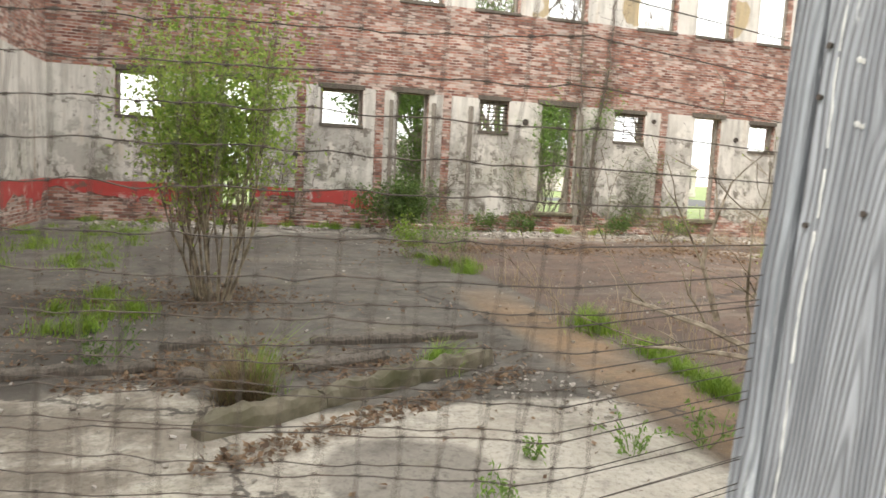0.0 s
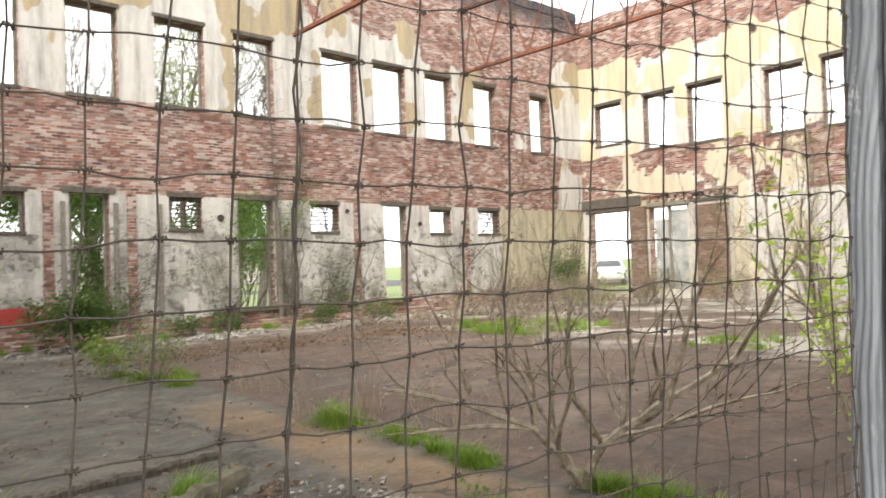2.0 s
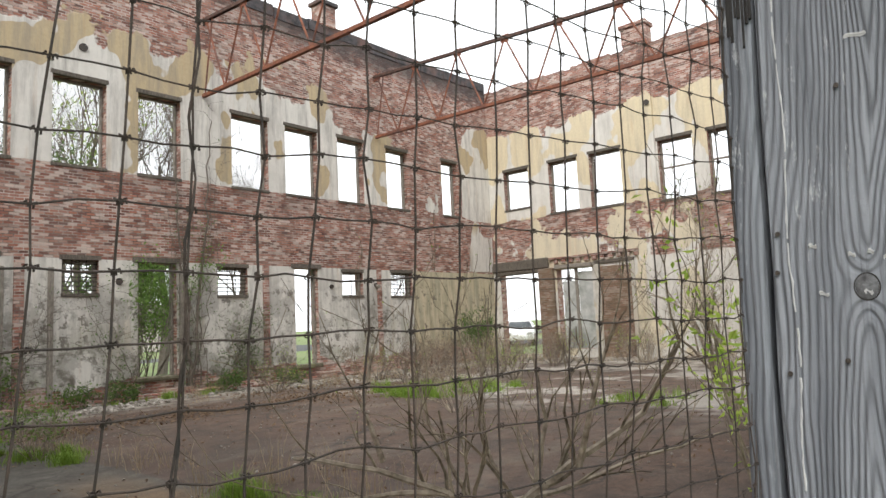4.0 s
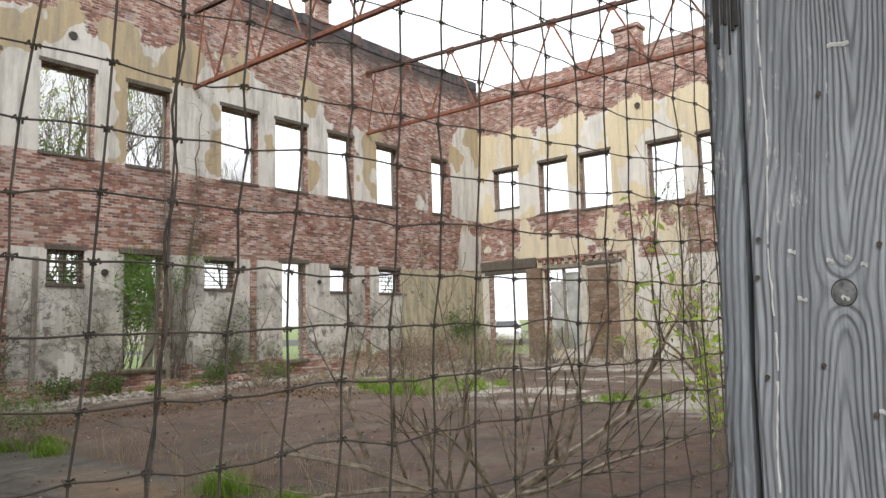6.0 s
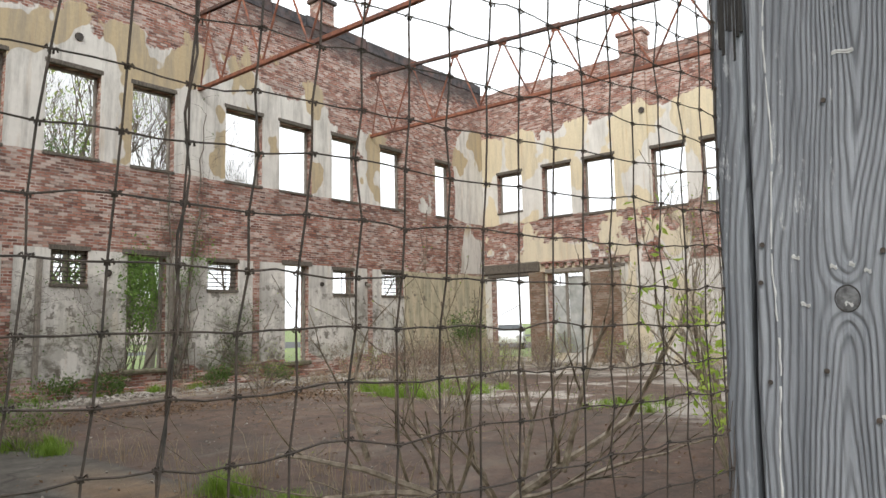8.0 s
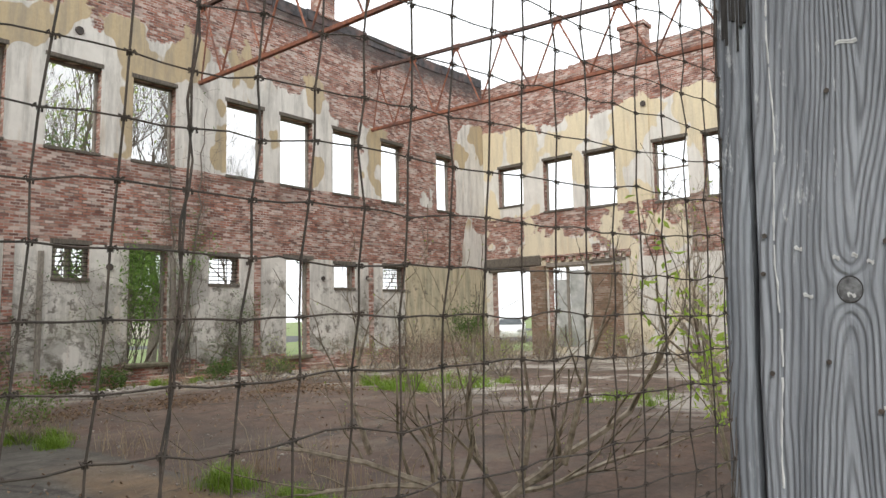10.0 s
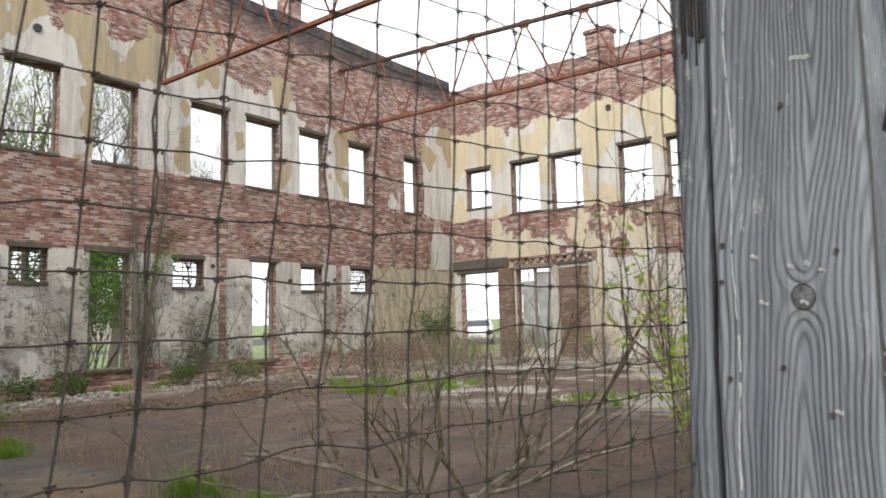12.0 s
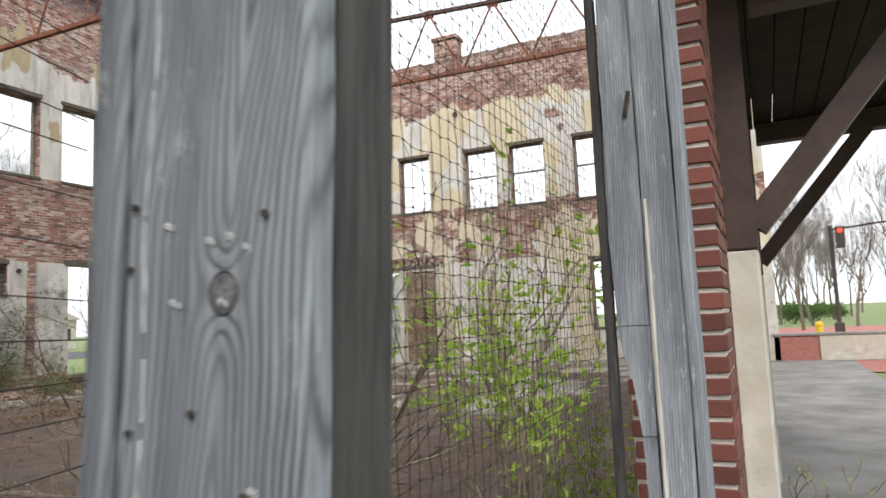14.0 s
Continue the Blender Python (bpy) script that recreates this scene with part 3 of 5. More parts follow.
# ledge of broken footing
for k in range(26):
    x0 = -24.9 + 0.95 * k
    box_part("footing", (x0, -0.13 - random.random() * 0.10, 0.0), (x0 + 0.93, -0.002, 0.10 + random.random() * 0.14), M_BRICK, wall_a, 0.02, wear=0.02)


def window_timber(name, along, hole, label, lintel=True, rail=False, bars=(0, 0), depth=0.20, frame_w=0.06):
    """What is left of a window: timber head, sill, jamb strips, and rail or bars where they stand."""
    u0, u1, z0, z1 = hole
    top = thing(name, label, "window", kind="structure")

    def at(u, d, z):
        return (u, d, z) if along == "x" else (d, u, z)

    def piece(kind, ua, ub, da, db, za, zb, m=M_FRAME, wear=0.006):
        a, b = at(ua, da, za), at(ub, db, zb)
        box_part(kind, [min(p, q) for p, q in zip(a, b)], [max(p, q) for p, q in zip(a, b)], m, top, 0.008, wear=wear)

    e = 0.003
    piece("lintel", u0 - 0.05, u1 + 0.05, -0.012, 0.10, z1 - 0.005, z1 + 0.10, M_WOOD_DARK)
    piece("window_sill", u0 - 0.02, u1 + 0.02, -0.03, 0.30, z0 - 0.05, z0 + 0.03, M_WOOD_DARK)
    piece("frame_stile", u0 + e, u0 + frame_w, depth, depth + 0.09, z0 + 0.04, z1 - 0.01)
    piece("frame_stile", u1 - frame_w, u1 - e, depth, depth + 0.09, z0 + 0.04, z1 - 0.01)
    piece("frame_head", u0 + frame_w, u1 - frame_w, depth, depth + 0.09, z1 - 0.07, z1 - 0.01)
    if rail:
        zm = z0 + (z1 - z0) * 0.53
        piece("meeting_rail", u0 + frame_w, u1 - frame_w, depth + 0.02, depth + 0.07, zm, zm + 0.06)
    nv, nh = bars
    for k in range(nv):
        u = u0 + frame_w + (u1 - u0 - 2 * frame_w) * (k + 1) / (nv + 1)
        rod("bar", at(u, depth - 0.04, z0 + 0.03), at(u, depth - 0.04, z1 - 0.01), 0.011, M_IRON, top, 6)
    for k in range(nh):
        z = z0 + (z1 - z0) * (k + 1) / (nh + 1)
        rod("bar", at(u0 + 0.01, depth - 0.06, z), at(u1 - 0.01, depth - 0.06, z), 0.013, M_IRON, top, 6)
    return top


count = 0
for a, b in UPPER_A:
    count += 1
    window_timber(f"window_{count}", "x", (a, b, SILL_A, HEAD_A), "empty upper window with dark timber lintel and sill")
for h in UPPER_B:
    count += 1
    window_timber(f"window_{count}", "y", h, "empty upper window with weathered sash rail" if h[0] < -6.5 else "empty upper window with splintered timber frame", rail=h[0] < -6.5)
BARS = {"window_barred": (3, 7), "window_barred_two": (2, 6), "window_grid": (5, 5), "window_plain": (1, 0)}
for key, h in LOWER_A.items():
    if key.startswith("window"):
        count += 1
        window_timber(f"window_{count}", "x", h, "small barred window in grey timber frame" if key in BARS else "small empty window in grey timber frame", bars=BARS.get(key, (0, 0)), frame_w=0.08, depth=0.12)
count += 1
window_timber(f"window_{count}", "y", LOWER_B[2], "broken lower window with grey frame", rail=True, bars=(2, 0))
number = 0
for key in ("gap_tall", "gap_green", "gap_door", "gap_arch"):
    number += 1
    u0, u1, z0, z1 = LOWER_A[key]
    d = thing(f"door_{number}", "empty doorway with rotten timber head and jambs", "doorway", kind="structure")
    box_part("lintel", (u0 - 0.12, -0.03, z1 - 0.004), (u1 + 0.12, 0.12, z1 + 0.12), M_WOOD_DARK, d, wear=0.008)
    box_part("jamb", (u0 + 0.003, 0.10, z0 + 0.01), (u0 + 0.07, 0.20, z1 - 0.01), M_FRAME, d, wear=0.006)
    box_part("jamb", (u1 - 0.07, 0.14, z0 + 0.01), (u1 - 0.003, 0.24, z1 - 0.01), M_FRAME, d, wear=0.006)
    box_part("threshold", (u0 - 0.05, -0.10, z0 - 0.10), (u1 + 0.05, 0.34, z0 + 0.01), M_CONCRETE, d, 0.02, wear=0.015)
# wide opening in the end wall: charred beam, brick pier, blocked doorway
d = thing("door_5", "wide gap under a charred timber beam", "doorway", kind="structure")
box_part("beam", (-0.09, -2.50, 3.24), (0.30, 0.0, 3.62), M_WOOD_DARK, d, 0.03, wear=0.015)
box_part("beam_under", (-0.05, -2.30, 3.10), (0.25, -0.15, 3.235), M_WOOD_DARK, d, 0.02, wear=0.012)
box_part("brick_pier", (-0.16, -2.72, 0.0), (-0.003, -2.10, 3.22), M_BRICK_GRIMY, d, 0.012)
d = thing("door_6", "gap with grey timber door frame", "doorway", kind="structure")
box_part("lintel", (-0.07, -4.40, 3.16), (0.28, -2.74, 3.30), M_FRAME, d, 0.015, wear=0.01)
box_part("stile", (0.08, -3.58, 0.31), (0.16, -3.48, 3.13), M_FRAME, d, 0.01, wear=0.008)
box_part("panel", (0.12, -4.21, 0.31), (0.15, -3.60, 3.0), M_PANEL, d, 0.006)
box_part("panel", (0.14, -3.46, 0.31), (0.17, -2.95, 2.7), M_PANEL, d, 0.006)
d = thing("door_7", "bricked-up doorway in a pale surround", "doorway", kind="structure")
box_part("brick_fill", (-0.02, -5.66, 0.0), (-0.003, -4.52, 3.10), M_BRICK_GRIMY, d, 0.008)
box_part("surround", (-0.07, -4.50, 0.0), (-0.004, -4.34, 3.20), M_WHITE, d, 0.01)
box_part("surround", (-0.07, -5.82, 0.0), (-0.004, -5.68, 3.20), M_WHITE, d, 0.01)
box_part("lintel", (-0.07, -5.82, 3.21), (-0.004, -4.34, 3.32), M_WOOD_DARK, d, 0.01)
for k in range(11):
    y = -2.75 - 0.31 * k
    box_part("corbel", (-0.10, y - 0.16, 3.36), (-0.003, y, 3.50), M_BRICK, wall_b, 0.01, wear=0.006)
box_part("corbel_course", (-0.12, -6.04, 3.51), (-0.003, -2.55, 3.58), M_BRICK, wall_b, 0.01)
# round flue holes, their inner shade drawn as dark discs, and stub pipes on the long wall
for x, z, r in ((-14.38, 2.72, 0.085), (-8.15, 2.66, 0.07), (-6.35, 2.73, 0.07), (-10.75, 2.98, 0.06), (-15.2, 8.05, 0.10), (-19.95, 1.6, 0.07)):
    bm = bmesh.new()
    bmesh.ops.create_cone(bm, cap_ends=True, segments=16, radius1=r, radius2=r * 0.9, depth=0.05, matrix=Matrix.Translation((x, -0.012, z)) @ Matrix.Rotation(radians(90), 4, "X"))
    part("flue_hole_shade", bm, M_IRON, wall_a)
pipe = rod("stub_pipe", (-6.32, -0.02, 2.70), (-6.45, -0.28, 2.66), 0.05, M_FRAME, wall_a, 10)
# flue hole on the end wall, its shade again a solid dark disc
bm = bmesh.new()
bmesh.ops.create_cone(bm, cap_ends=True, segments=16, radius1=0.10, radius2=0.08, depth=0.06, matrix=Matrix.Translation((-0.15, -6.75, 8.35)) @ Matrix.Rotation(radians(90), 4, "Y"))
part("flue_hole_shade", bm, M_IRON, wall_b)


# ---- steel roof trusses that still span the place ----
def roof_truss(x):
    top = thing("roof_truss", "rusty open-web steel roof truss under open sky", "truss", "roof trusses")
    n, y1 = 18, -15.6

    def low(y):
        return 7.59 + 0.018 * y

    def high(y):
        return 9.62 + 0.062 * y

    for off in (-0.035, 0.035):
        for f, nm in ((low, "bottom_chord"), (high, "top_chord")):
            bm = bmesh.new()
            a, b = Vector((x + off, 0.02 if f is low else -0.02, f(0))), Vector((x + off, y1, f(y1)))
            turn = (b - a).to_track_quat("Y", "Z").to_matrix().to_4x4()
            ln = (b - a).length
            mid = Matrix.Translation((a + b) / 2) @ turn
            for sz, mv in (((0.008, ln, 0.085), (math.copysign(0.012, -off), 0, 0)), ((0.055, ln, 0.008), (math.copysign(0.02, off), 0, 0.043 if f is high else -0.043))):
                bmesh.ops.create_cube(bm, size=1.0, matrix=mid @ Matrix.Translation(mv) @ Matrix.Diagonal((*sz, 1)))
            part(nm, bm, M_RUST_DARK if f is high else M_RUST, top)
    ys = [-0.15 - 0.86 * k for k in range(n + 1)]
    for k in range(n):
        a = Vector((x, ys[k], high(ys[k]) if k % 2 == 0 else low(ys[k])))
        b = Vector((x, ys[k + 1], high(ys[k + 1]) if k % 2 else low(ys[k + 1])))
        rod("web_bar", a, b, 0.026, M_RUST, top, 7)
        if k % 2 == 0:
            box_part("gusset", (x - 0.012, ys[k] - 0.14, high(ys[k]) - 0.13), (x + 0.012, ys[k] + 0.14, high(ys[k]) + 0.09), M_RUST, top, 0.003)
    rod("end_bar", (x, -0.45, high(-0.45)), (x, -0.06, low(0)), 0.022, M_RUST, top, 6)
    return top


roof_truss(-6.07)
roof_truss(-12.22)


# ---- wire fence across the opening ----
PITCH = 0.0253
POST_X, POST_BACK, POST_FRONT = -20.61, -15.508, -15.67


def fence_plan(x):
    """Depth of the left fence length over x: it slants towards the street, then bends back to the post."""
    if x < -20.80:
        return -15.467 - 0.23 * (x + 21.20)
    f = (x + 20.80) / 0.186
    return -15.559 + 0.047 * f * f


def wire_fence(label, s0, s1, z0, z1, plan, lean, shift=0.0, double=None, knots_from=None, seed=1, radius=0.00046, tie=None):
    """Square-mesh fence: each wire a rod of its own with bends at the knots, the wrapped knots in one mesh."""
    rng = random.Random(seed)
    top = thing("wire_fence", label, "fence", "wire fence lengths")
    cols, x = [], s0
    while x < s1:
        cols.append(x)
        dy = plan(x + 0.004) - plan(x - 0.004)
        x += PITCH / math.hypot(1.0, dy / 0.008)
    rows = [z0 + PITCH * k for k in range(int((z1 - z0) / PITCH) + 1)]
    bend = {(i, j): Vector((rng.gauss(0, 0.0010), rng.gauss(0, 0.0010), rng.gauss(0, 0.0011))) for i in range(len(cols)) for j in range(len(rows))}
    sway = [rng.gauss(0, 0.0016) for _ in cols]
    sag = [rng.gauss(0, 0.0012) for _ in rows]

    def knot(i, j):
        z = rows[j] + sag[j] + 0.0015 * math.sin(i * 0.23 + j * 0.9)
        x = cols[i] + lean * (z - 1.40) + sway[i] * math.sin(j * 0.5 + i)
        return Vector((x, plan(min(cols[i], s1)) + shift, z)) + bend[i, j]

    grid = [[knot(i, j) for j in range(len(rows))] for i in range(len(cols))]
    for i in range(len(cols)):
        pts = [p for p in grid[i]]
        v, f = tubes([(pts, [radius * 1.15] * len(pts))], 4)
        mesh_object("upright_wire", v, f, M_WIRE, top)
        if double is not None and abs(cols[i] - double) < PITCH / 2:
            twist = []
            for j, p in enumerate(pts[:-1]):
                for h in (0, 0.5):
                    q = p.lerp(pts[j + 1], h)
                    twist.append(q + Vector((0.0016 * math.cos(3.0 * (j + h)), 0.0016 * math.sin(3.0 * (j + h)), 0)))
            v, f = tubes([(twist, [radius * 1.3] * len(twist))], 4)
            mesh_object("twisted_wire", v, f, M_WIRE, top)
    for j in range(len(rows)):
        pts = []
        for i in range(len(cols)):
            pts.append(grid[i][j] + Vector((0, -0.0012, 0)))
            if i + 1 < len(cols):
                mid = (grid[i][j] + grid[i + 1][j]) / 2
                mid.z += rng.gauss(0, 0.0007)
                pts.append(mid + Vector((0, -0.0012, 0)))
        if tie:
            pts.append(Vector((*tie, pts[-1].z + rng.gauss(0, 0.002))))
        v, f = tubes([(pts, [radius] * len(pts))], 4)
        mesh_object("level_wire", v, f, M_WIRE, top)
    verts, faces = [], []
    for i in range(len(cols)):
        for j in range(len(rows)):
            if knots_from and not (knots_from[0] < cols[i] < knots_from[1] and knots_from[2] < rows[j] < knots_from[3]):
                continue
            c = grid[i][j]
            turns = []
            for k in range(9):
                a = k * 1.9 + i
                turns.append(c + Vector(((k - 4) * 0.0005, 0.0013 * math.cos(a) - 0.0005, 0.0013 * math.sin(a))))
            v, f = tubes([(turns, [0.00045] * 9)], 3)
            base = len(verts)
            verts += v
            faces += [tuple(base + q for q in face) for face in f]
            stub = [c + Vector((0.0016, -0.001, 0.001)), c + Vector((0.0021, -0.0015, rng.uniform(-0.0015, 0.0015)))]
            v, f = tubes([(stub, [0.00042, 0.00035])], 3)
            base = len(verts)
            verts += v
            faces += [tuple(base + q for q in face) for face in f]
    if verts:
        tagged(mesh_object("knotwork", verts, faces, M_WIRE, top), kind="stuff")
    return top


wire_fence("rusty square-mesh wire fence stapled to the grey post", -21.676, -20.765, 0.6204, 2.02, fence_plan, 0.07, double=-21.16, tie=(-20.603, -15.503), knots_from=(-21.5, -20.6, 1.0, 1.8), seed=3)
wire_fence("lower strip of rusty wire mesh behind the fence", -21.66, -20.765, 0.55, 1.30, fence_plan, 0.02, tie=(-20.603, -15.503), shift=0.006, knots_from=(-21.5, -20.6, 1.0, 1.3), seed=5, radius=0.0004)
wire_fence("rusty square-mesh wire fence between the two posts", -20.50, -19.29, 0.62, 2.30, lambda x: -15.51, 0.03, knots_from=(-20.5, -19.3, 1.0, 2.0), seed=8)


# ---- posts of the opening ----
def worn_board(name, lo, hi, material, parent, label="", cuts=40, wear=0.0012, wave=0.002, seed=1):
    """An upright board with rounded, slightly wandering arrises."""
    rng = random.Random(seed)
    (x0, y0, z0), (x1, y1, z1) = lo, hi
    b = 0.004
    ring = [(x0 + b, y0), (x1 - b, y0), (x1, y0 + b), (x1, y1 - b), (x1 - b, y1), (x0 + b, y1), (x0, y1 - b), (x0, y0 + b)]
    verts, faces = [], []
    for k in range(cuts + 1):
        z = z0 + (z1 - z0) * k / cuts
        for i, (x, y) in enumerate(ring):
            d = noise.noise(Vector((x * 9 + seed, y * 9 + i, z * 2.3)))
            verts.append((x + rng.uniform(-wear, wear) * 0.3, y + wave * d + rng.uniform(-wear, wear), z))
    for k in range(cuts):
        for i in range(8):
            a, c = k * 8 + i, k * 8 + (i + 1) % 8
            faces.append((a, c, c + 8, a + 8))
    faces += [tuple(range(8))[::-1], tuple(range(cuts * 8, cuts * 8 + 8))]
    return mesh_object(name, verts, faces, material, parent, label)


post = thing("fence_post", "weathered grey board post with a knot and peeling paint", "post")
face = worn_board("board", (POST_X, POST_FRONT, -0.1), (POST_X + 0.026, -15.5375, 3.5), M_POST, post, seed=2)
worn_board("split_strip", (POST_X - 0.002, -15.5345, -0.1), (POST_X + 0.026, POST_BACK, 3.5), M_POST, post, wave=0.005, seed=4)
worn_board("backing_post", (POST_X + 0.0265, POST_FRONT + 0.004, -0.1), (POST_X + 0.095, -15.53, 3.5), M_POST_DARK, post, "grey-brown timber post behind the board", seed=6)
# the knot, nail heads and curled flakes of paint on the board
bm = bmesh.new()
bmesh.ops.create_uvsphere(bm, u_segments=20, v_segments=10, radius=1.0, matrix=Matrix.Translation((POST_X + 0.0004, -15.6153, 1.4215)) @ Matrix.Diagonal((0.0016, 0.0092, 0.0115, 1)))
part("knot", bm, mottled("dark_knot_wood", (0.045, 0.045, 0.048), (0.17, 0.175, 0.185), 130), post, "dark round knot", smooth=True)
hoop = [Vector((POST_X + 0.0001, -15.6153 + 0.0098 * math.cos(2 * math.pi * q / 24), 1.4215 + 0.0118 * math.sin(2 * math.pi * q / 24))) for q in range(25)]
v, f = tubes([(hoop, [0.0006] * 25)], 5)
mesh_object("knot_ring", v, f, M_POST_DARK, post)
for y, z in ((-15.5471, 1.4737), (-15.5448, 1.4375), (-15.5498, 1.3449), (-15.5968, 1.3575), (-15.6343, 1.318), (-15.6442, 1.4624), (-15.6047, 1.6042)):
    bm = bmesh.new()
    bmesh.ops.create_cone(bm, cap_ends=True, segments=10, radius1=0.0024, radius2=0.0018, depth=0.003, matrix=Matrix.Translation((POST_X - 0.0012, y, z)) @ Matrix.Rotation(radians(90), 4, "Y"))
    part("nail_head", bm, M_IRON, post)
rng = random.Random(21)
for y, z, w in ((-15.582, 1.4165, 0.008), (-15.6219, 1.6472, 0.017), (-15.6165, 1.4165, 0.006), (-15.5753, 1.4601, 0.006), (-15.606, 1.4500, 0.006), (-15.6205, 1.4515, 0.005), (-15.632, 1.4455, 0.005), (-15.6395, 1.3205, 0.006)):
    bm = bmesh.new()
    made = bmesh.ops.create_grid(bm, x_segments=5, y_segments=3, size=1.0)["verts"]
    for v in made:
        u, t = v.co.x, v.co.y
        v.co = Vector((POST_X - 0.0003 - 0.0006 * abs(u) ** 2 - 0.0006 * (t > 0), y + u * w * 0.5 + rng.uniform(-1, 1) * 0.0006, z + t * 0.0017 + 0.0012 * math.sin(3 * u) + rng.uniform(-1, 1) * 0.0005))
    ob = part("paint_flake", bm, M_FLAKE, post)
    md = ob.modifiers.new("thick", "SOLIDIFY")
    md.thickness = 0.0004

lean_at = Vector((POST_X, -15.60, 1.40))
post.matrix_world = Matrix.Translation(lean_at + Vector((0.010, 0.010, 0))) @ Matrix.Rotation(0.022, 4, "X") @ Matrix.Rotation(0.031, 4, "Y") @ Matrix.Translation(-lean_at)

# sliver of old paint that runs down the board in broken lengths
lengths, z = [], 1.12
while z < 1.95:
    z1 = z + rng.uniform(0.03, 0.12)
    count_z = max(4, int((z1 - z) / 0.008))
    line = [Vector((POST_X - 0.0002, -15.5565 + 0.0018 * math.sin(31 * (z + (z1 - z) * q / count_z)) + rng.gauss(0, 0.0003), z + (z1 - z) * q / count_z)) for q in range(count_z + 1)]
    lengths.append((line, [rng.uniform(0.0004, 0.0013) for _ in line]))
    z = z1 + rng.uniform(0.0, 0.02)
v, f = tubes(lengths, 5)
mesh_object("paint_sliver", v, f, M_FLAKE, post, "broken sliver of pale paint")
# rotten hollow at the top of the split strip
for k in range(7):
    y = -15.5150 - 0.0034 * k
    box_part("rot_groove", (POST_X - 0.0032, y - 0.0013, 1.655 + rng.uniform(0, 0.045)), (POST_X + 0.001, y + 0.0013, 1.90), M_ROT, post, 0.0004, wear=0.0006)

post2 = thing("door_post", "split grey timber post beside the brick pier", "post")
worn_board("main_timber", (-19.27, -15.672, -0.1), (-19.16, -15.600, 3.5), M_POST_B, post2, wave=0.003, seed=12)
worn_board("split_timber", (-19.268, -15.700, -0.1), (-19.16, -15.6745, 3.5), M_POST_B, post2, wave=0.003, seed=13)
worn_board("bulged_timber", (-19.262, -15.597, 1.37), (-19.16, -15.520, 3.5), M_POST_B, post2, wave=0.010, seed=15)
worn_board("rotted_timber", (-19.258, -15.597, -0.1), (-19.17, -15.566, 1.118), M_POST_B, post2, wave=0.012, seed=16)
bm = bmesh.new()
for x in (-19.262, -19.165):
    for y, z in ((-15.597, 1.368), (-15.5215, 1.368), (-15.534, 1.31), (-15.553, 1.24), (-15.566, 1.12), (-15.597, 1.12)):
        bm.verts.new((x, y + random.uniform(-0.002, 0.002), z))
bm.verts.ensure_lookup_table()
ring = list(bm.verts)
bm.faces.new(ring[:6]), bm.faces.new(ring[6:][::-1])
for i in range(6):
    bm.faces.new((ring[i], ring[6 + i], ring[6 + (i + 1) % 6], ring[(i + 1) % 6]))
bmesh.ops.recalc_face_normals(bm, faces=bm.faces)
part("splintered_end", bm, M_POST_B, post2)
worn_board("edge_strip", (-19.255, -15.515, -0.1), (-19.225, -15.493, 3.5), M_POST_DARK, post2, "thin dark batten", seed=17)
worn_board("white_strip", (-19.274, -15.612, -0.1), (-19.262, -15.603, 1.66), M_WHITE, post2, "strip of old white paint", wave=0.004, seed=18)
rod("lifting_hook", (-19.275, -15.59, 1.92), (-19.262, -15.575, 1.86), 0.006, M_IRON, post2, 6)
post2.location.y -= 0.022

# ---- brick pier with single bricks ----
pier = tagged(box_part("brick_pier", (-18.43, -15.688, -0.14), (-17.952, -15.372, 3.55), M_MORTAR, None, 0), "dark red brick pier with pale mortar joints", "pier")
COURSE = 0.071


def brick_mesh(sx, sy, sz, seed):
    bm = bmesh.new()
    rng = random.Random(seed)
    block(bm, (-sx / 2, -sy / 2, -sz / 2), (sx / 2, sy / 2, sz / 2), 0.004)
    for v in bm.verts:
        v.co += Vector([rng.uniform(-0.0012, 0.0012) for _ in range(3)])
    me = bpy.data.meshes.new("brick")
    bm.to_mesh(me)
    bm.free()
    me.materials.append(M_FACE_BRICK)
    return me


SH = COURSE - 0.016
SHAPES = {(a, b): [brick_mesh(a, b, SH, 7 * k + int(a * 1000)) for k in range(3)] for a, b in ((0.105, 0.205), (0.205, 0.105), (0.105, 0.115), (0.135, 0.105), (0.145, 0.105), (0.115, 0.105))}
rng = random.Random(4)
for k in range(51):
    z = -0.10 + COURSE * (k + 0.5)
    if k % 2:
        laid = [((0.105, 0.205), -18.3895, -15.5955), ((0.105, 0.115), -18.3895, -15.4235), ((0.205, 0.105), -18.222, -15.6455), ((0.135, 0.105), -18.040, -15.6455)]
    else:
        laid = [((0.205, 0.105), -18.3395, -15.6455), ((0.105, 0.205), -18.3895, -15.4785), ((0.145, 0.105), -18.152, -15.6455), ((0.115, 0.105), -18.010, -15.6455)]
    for size, x, y in laid:
        b = new("brick", rng.choice(SHAPES[size]))
        b.parent = pier
        b.location = (x + rng.uniform(-0.002, 0.002), y + rng.uniform(-0.002, 0.002), z)
        b.rotation_euler = (rng.uniform(-0.01, 0.01), rng.uniform(-0.01, 0.01), rng.uniform(-0.008, 0.008))

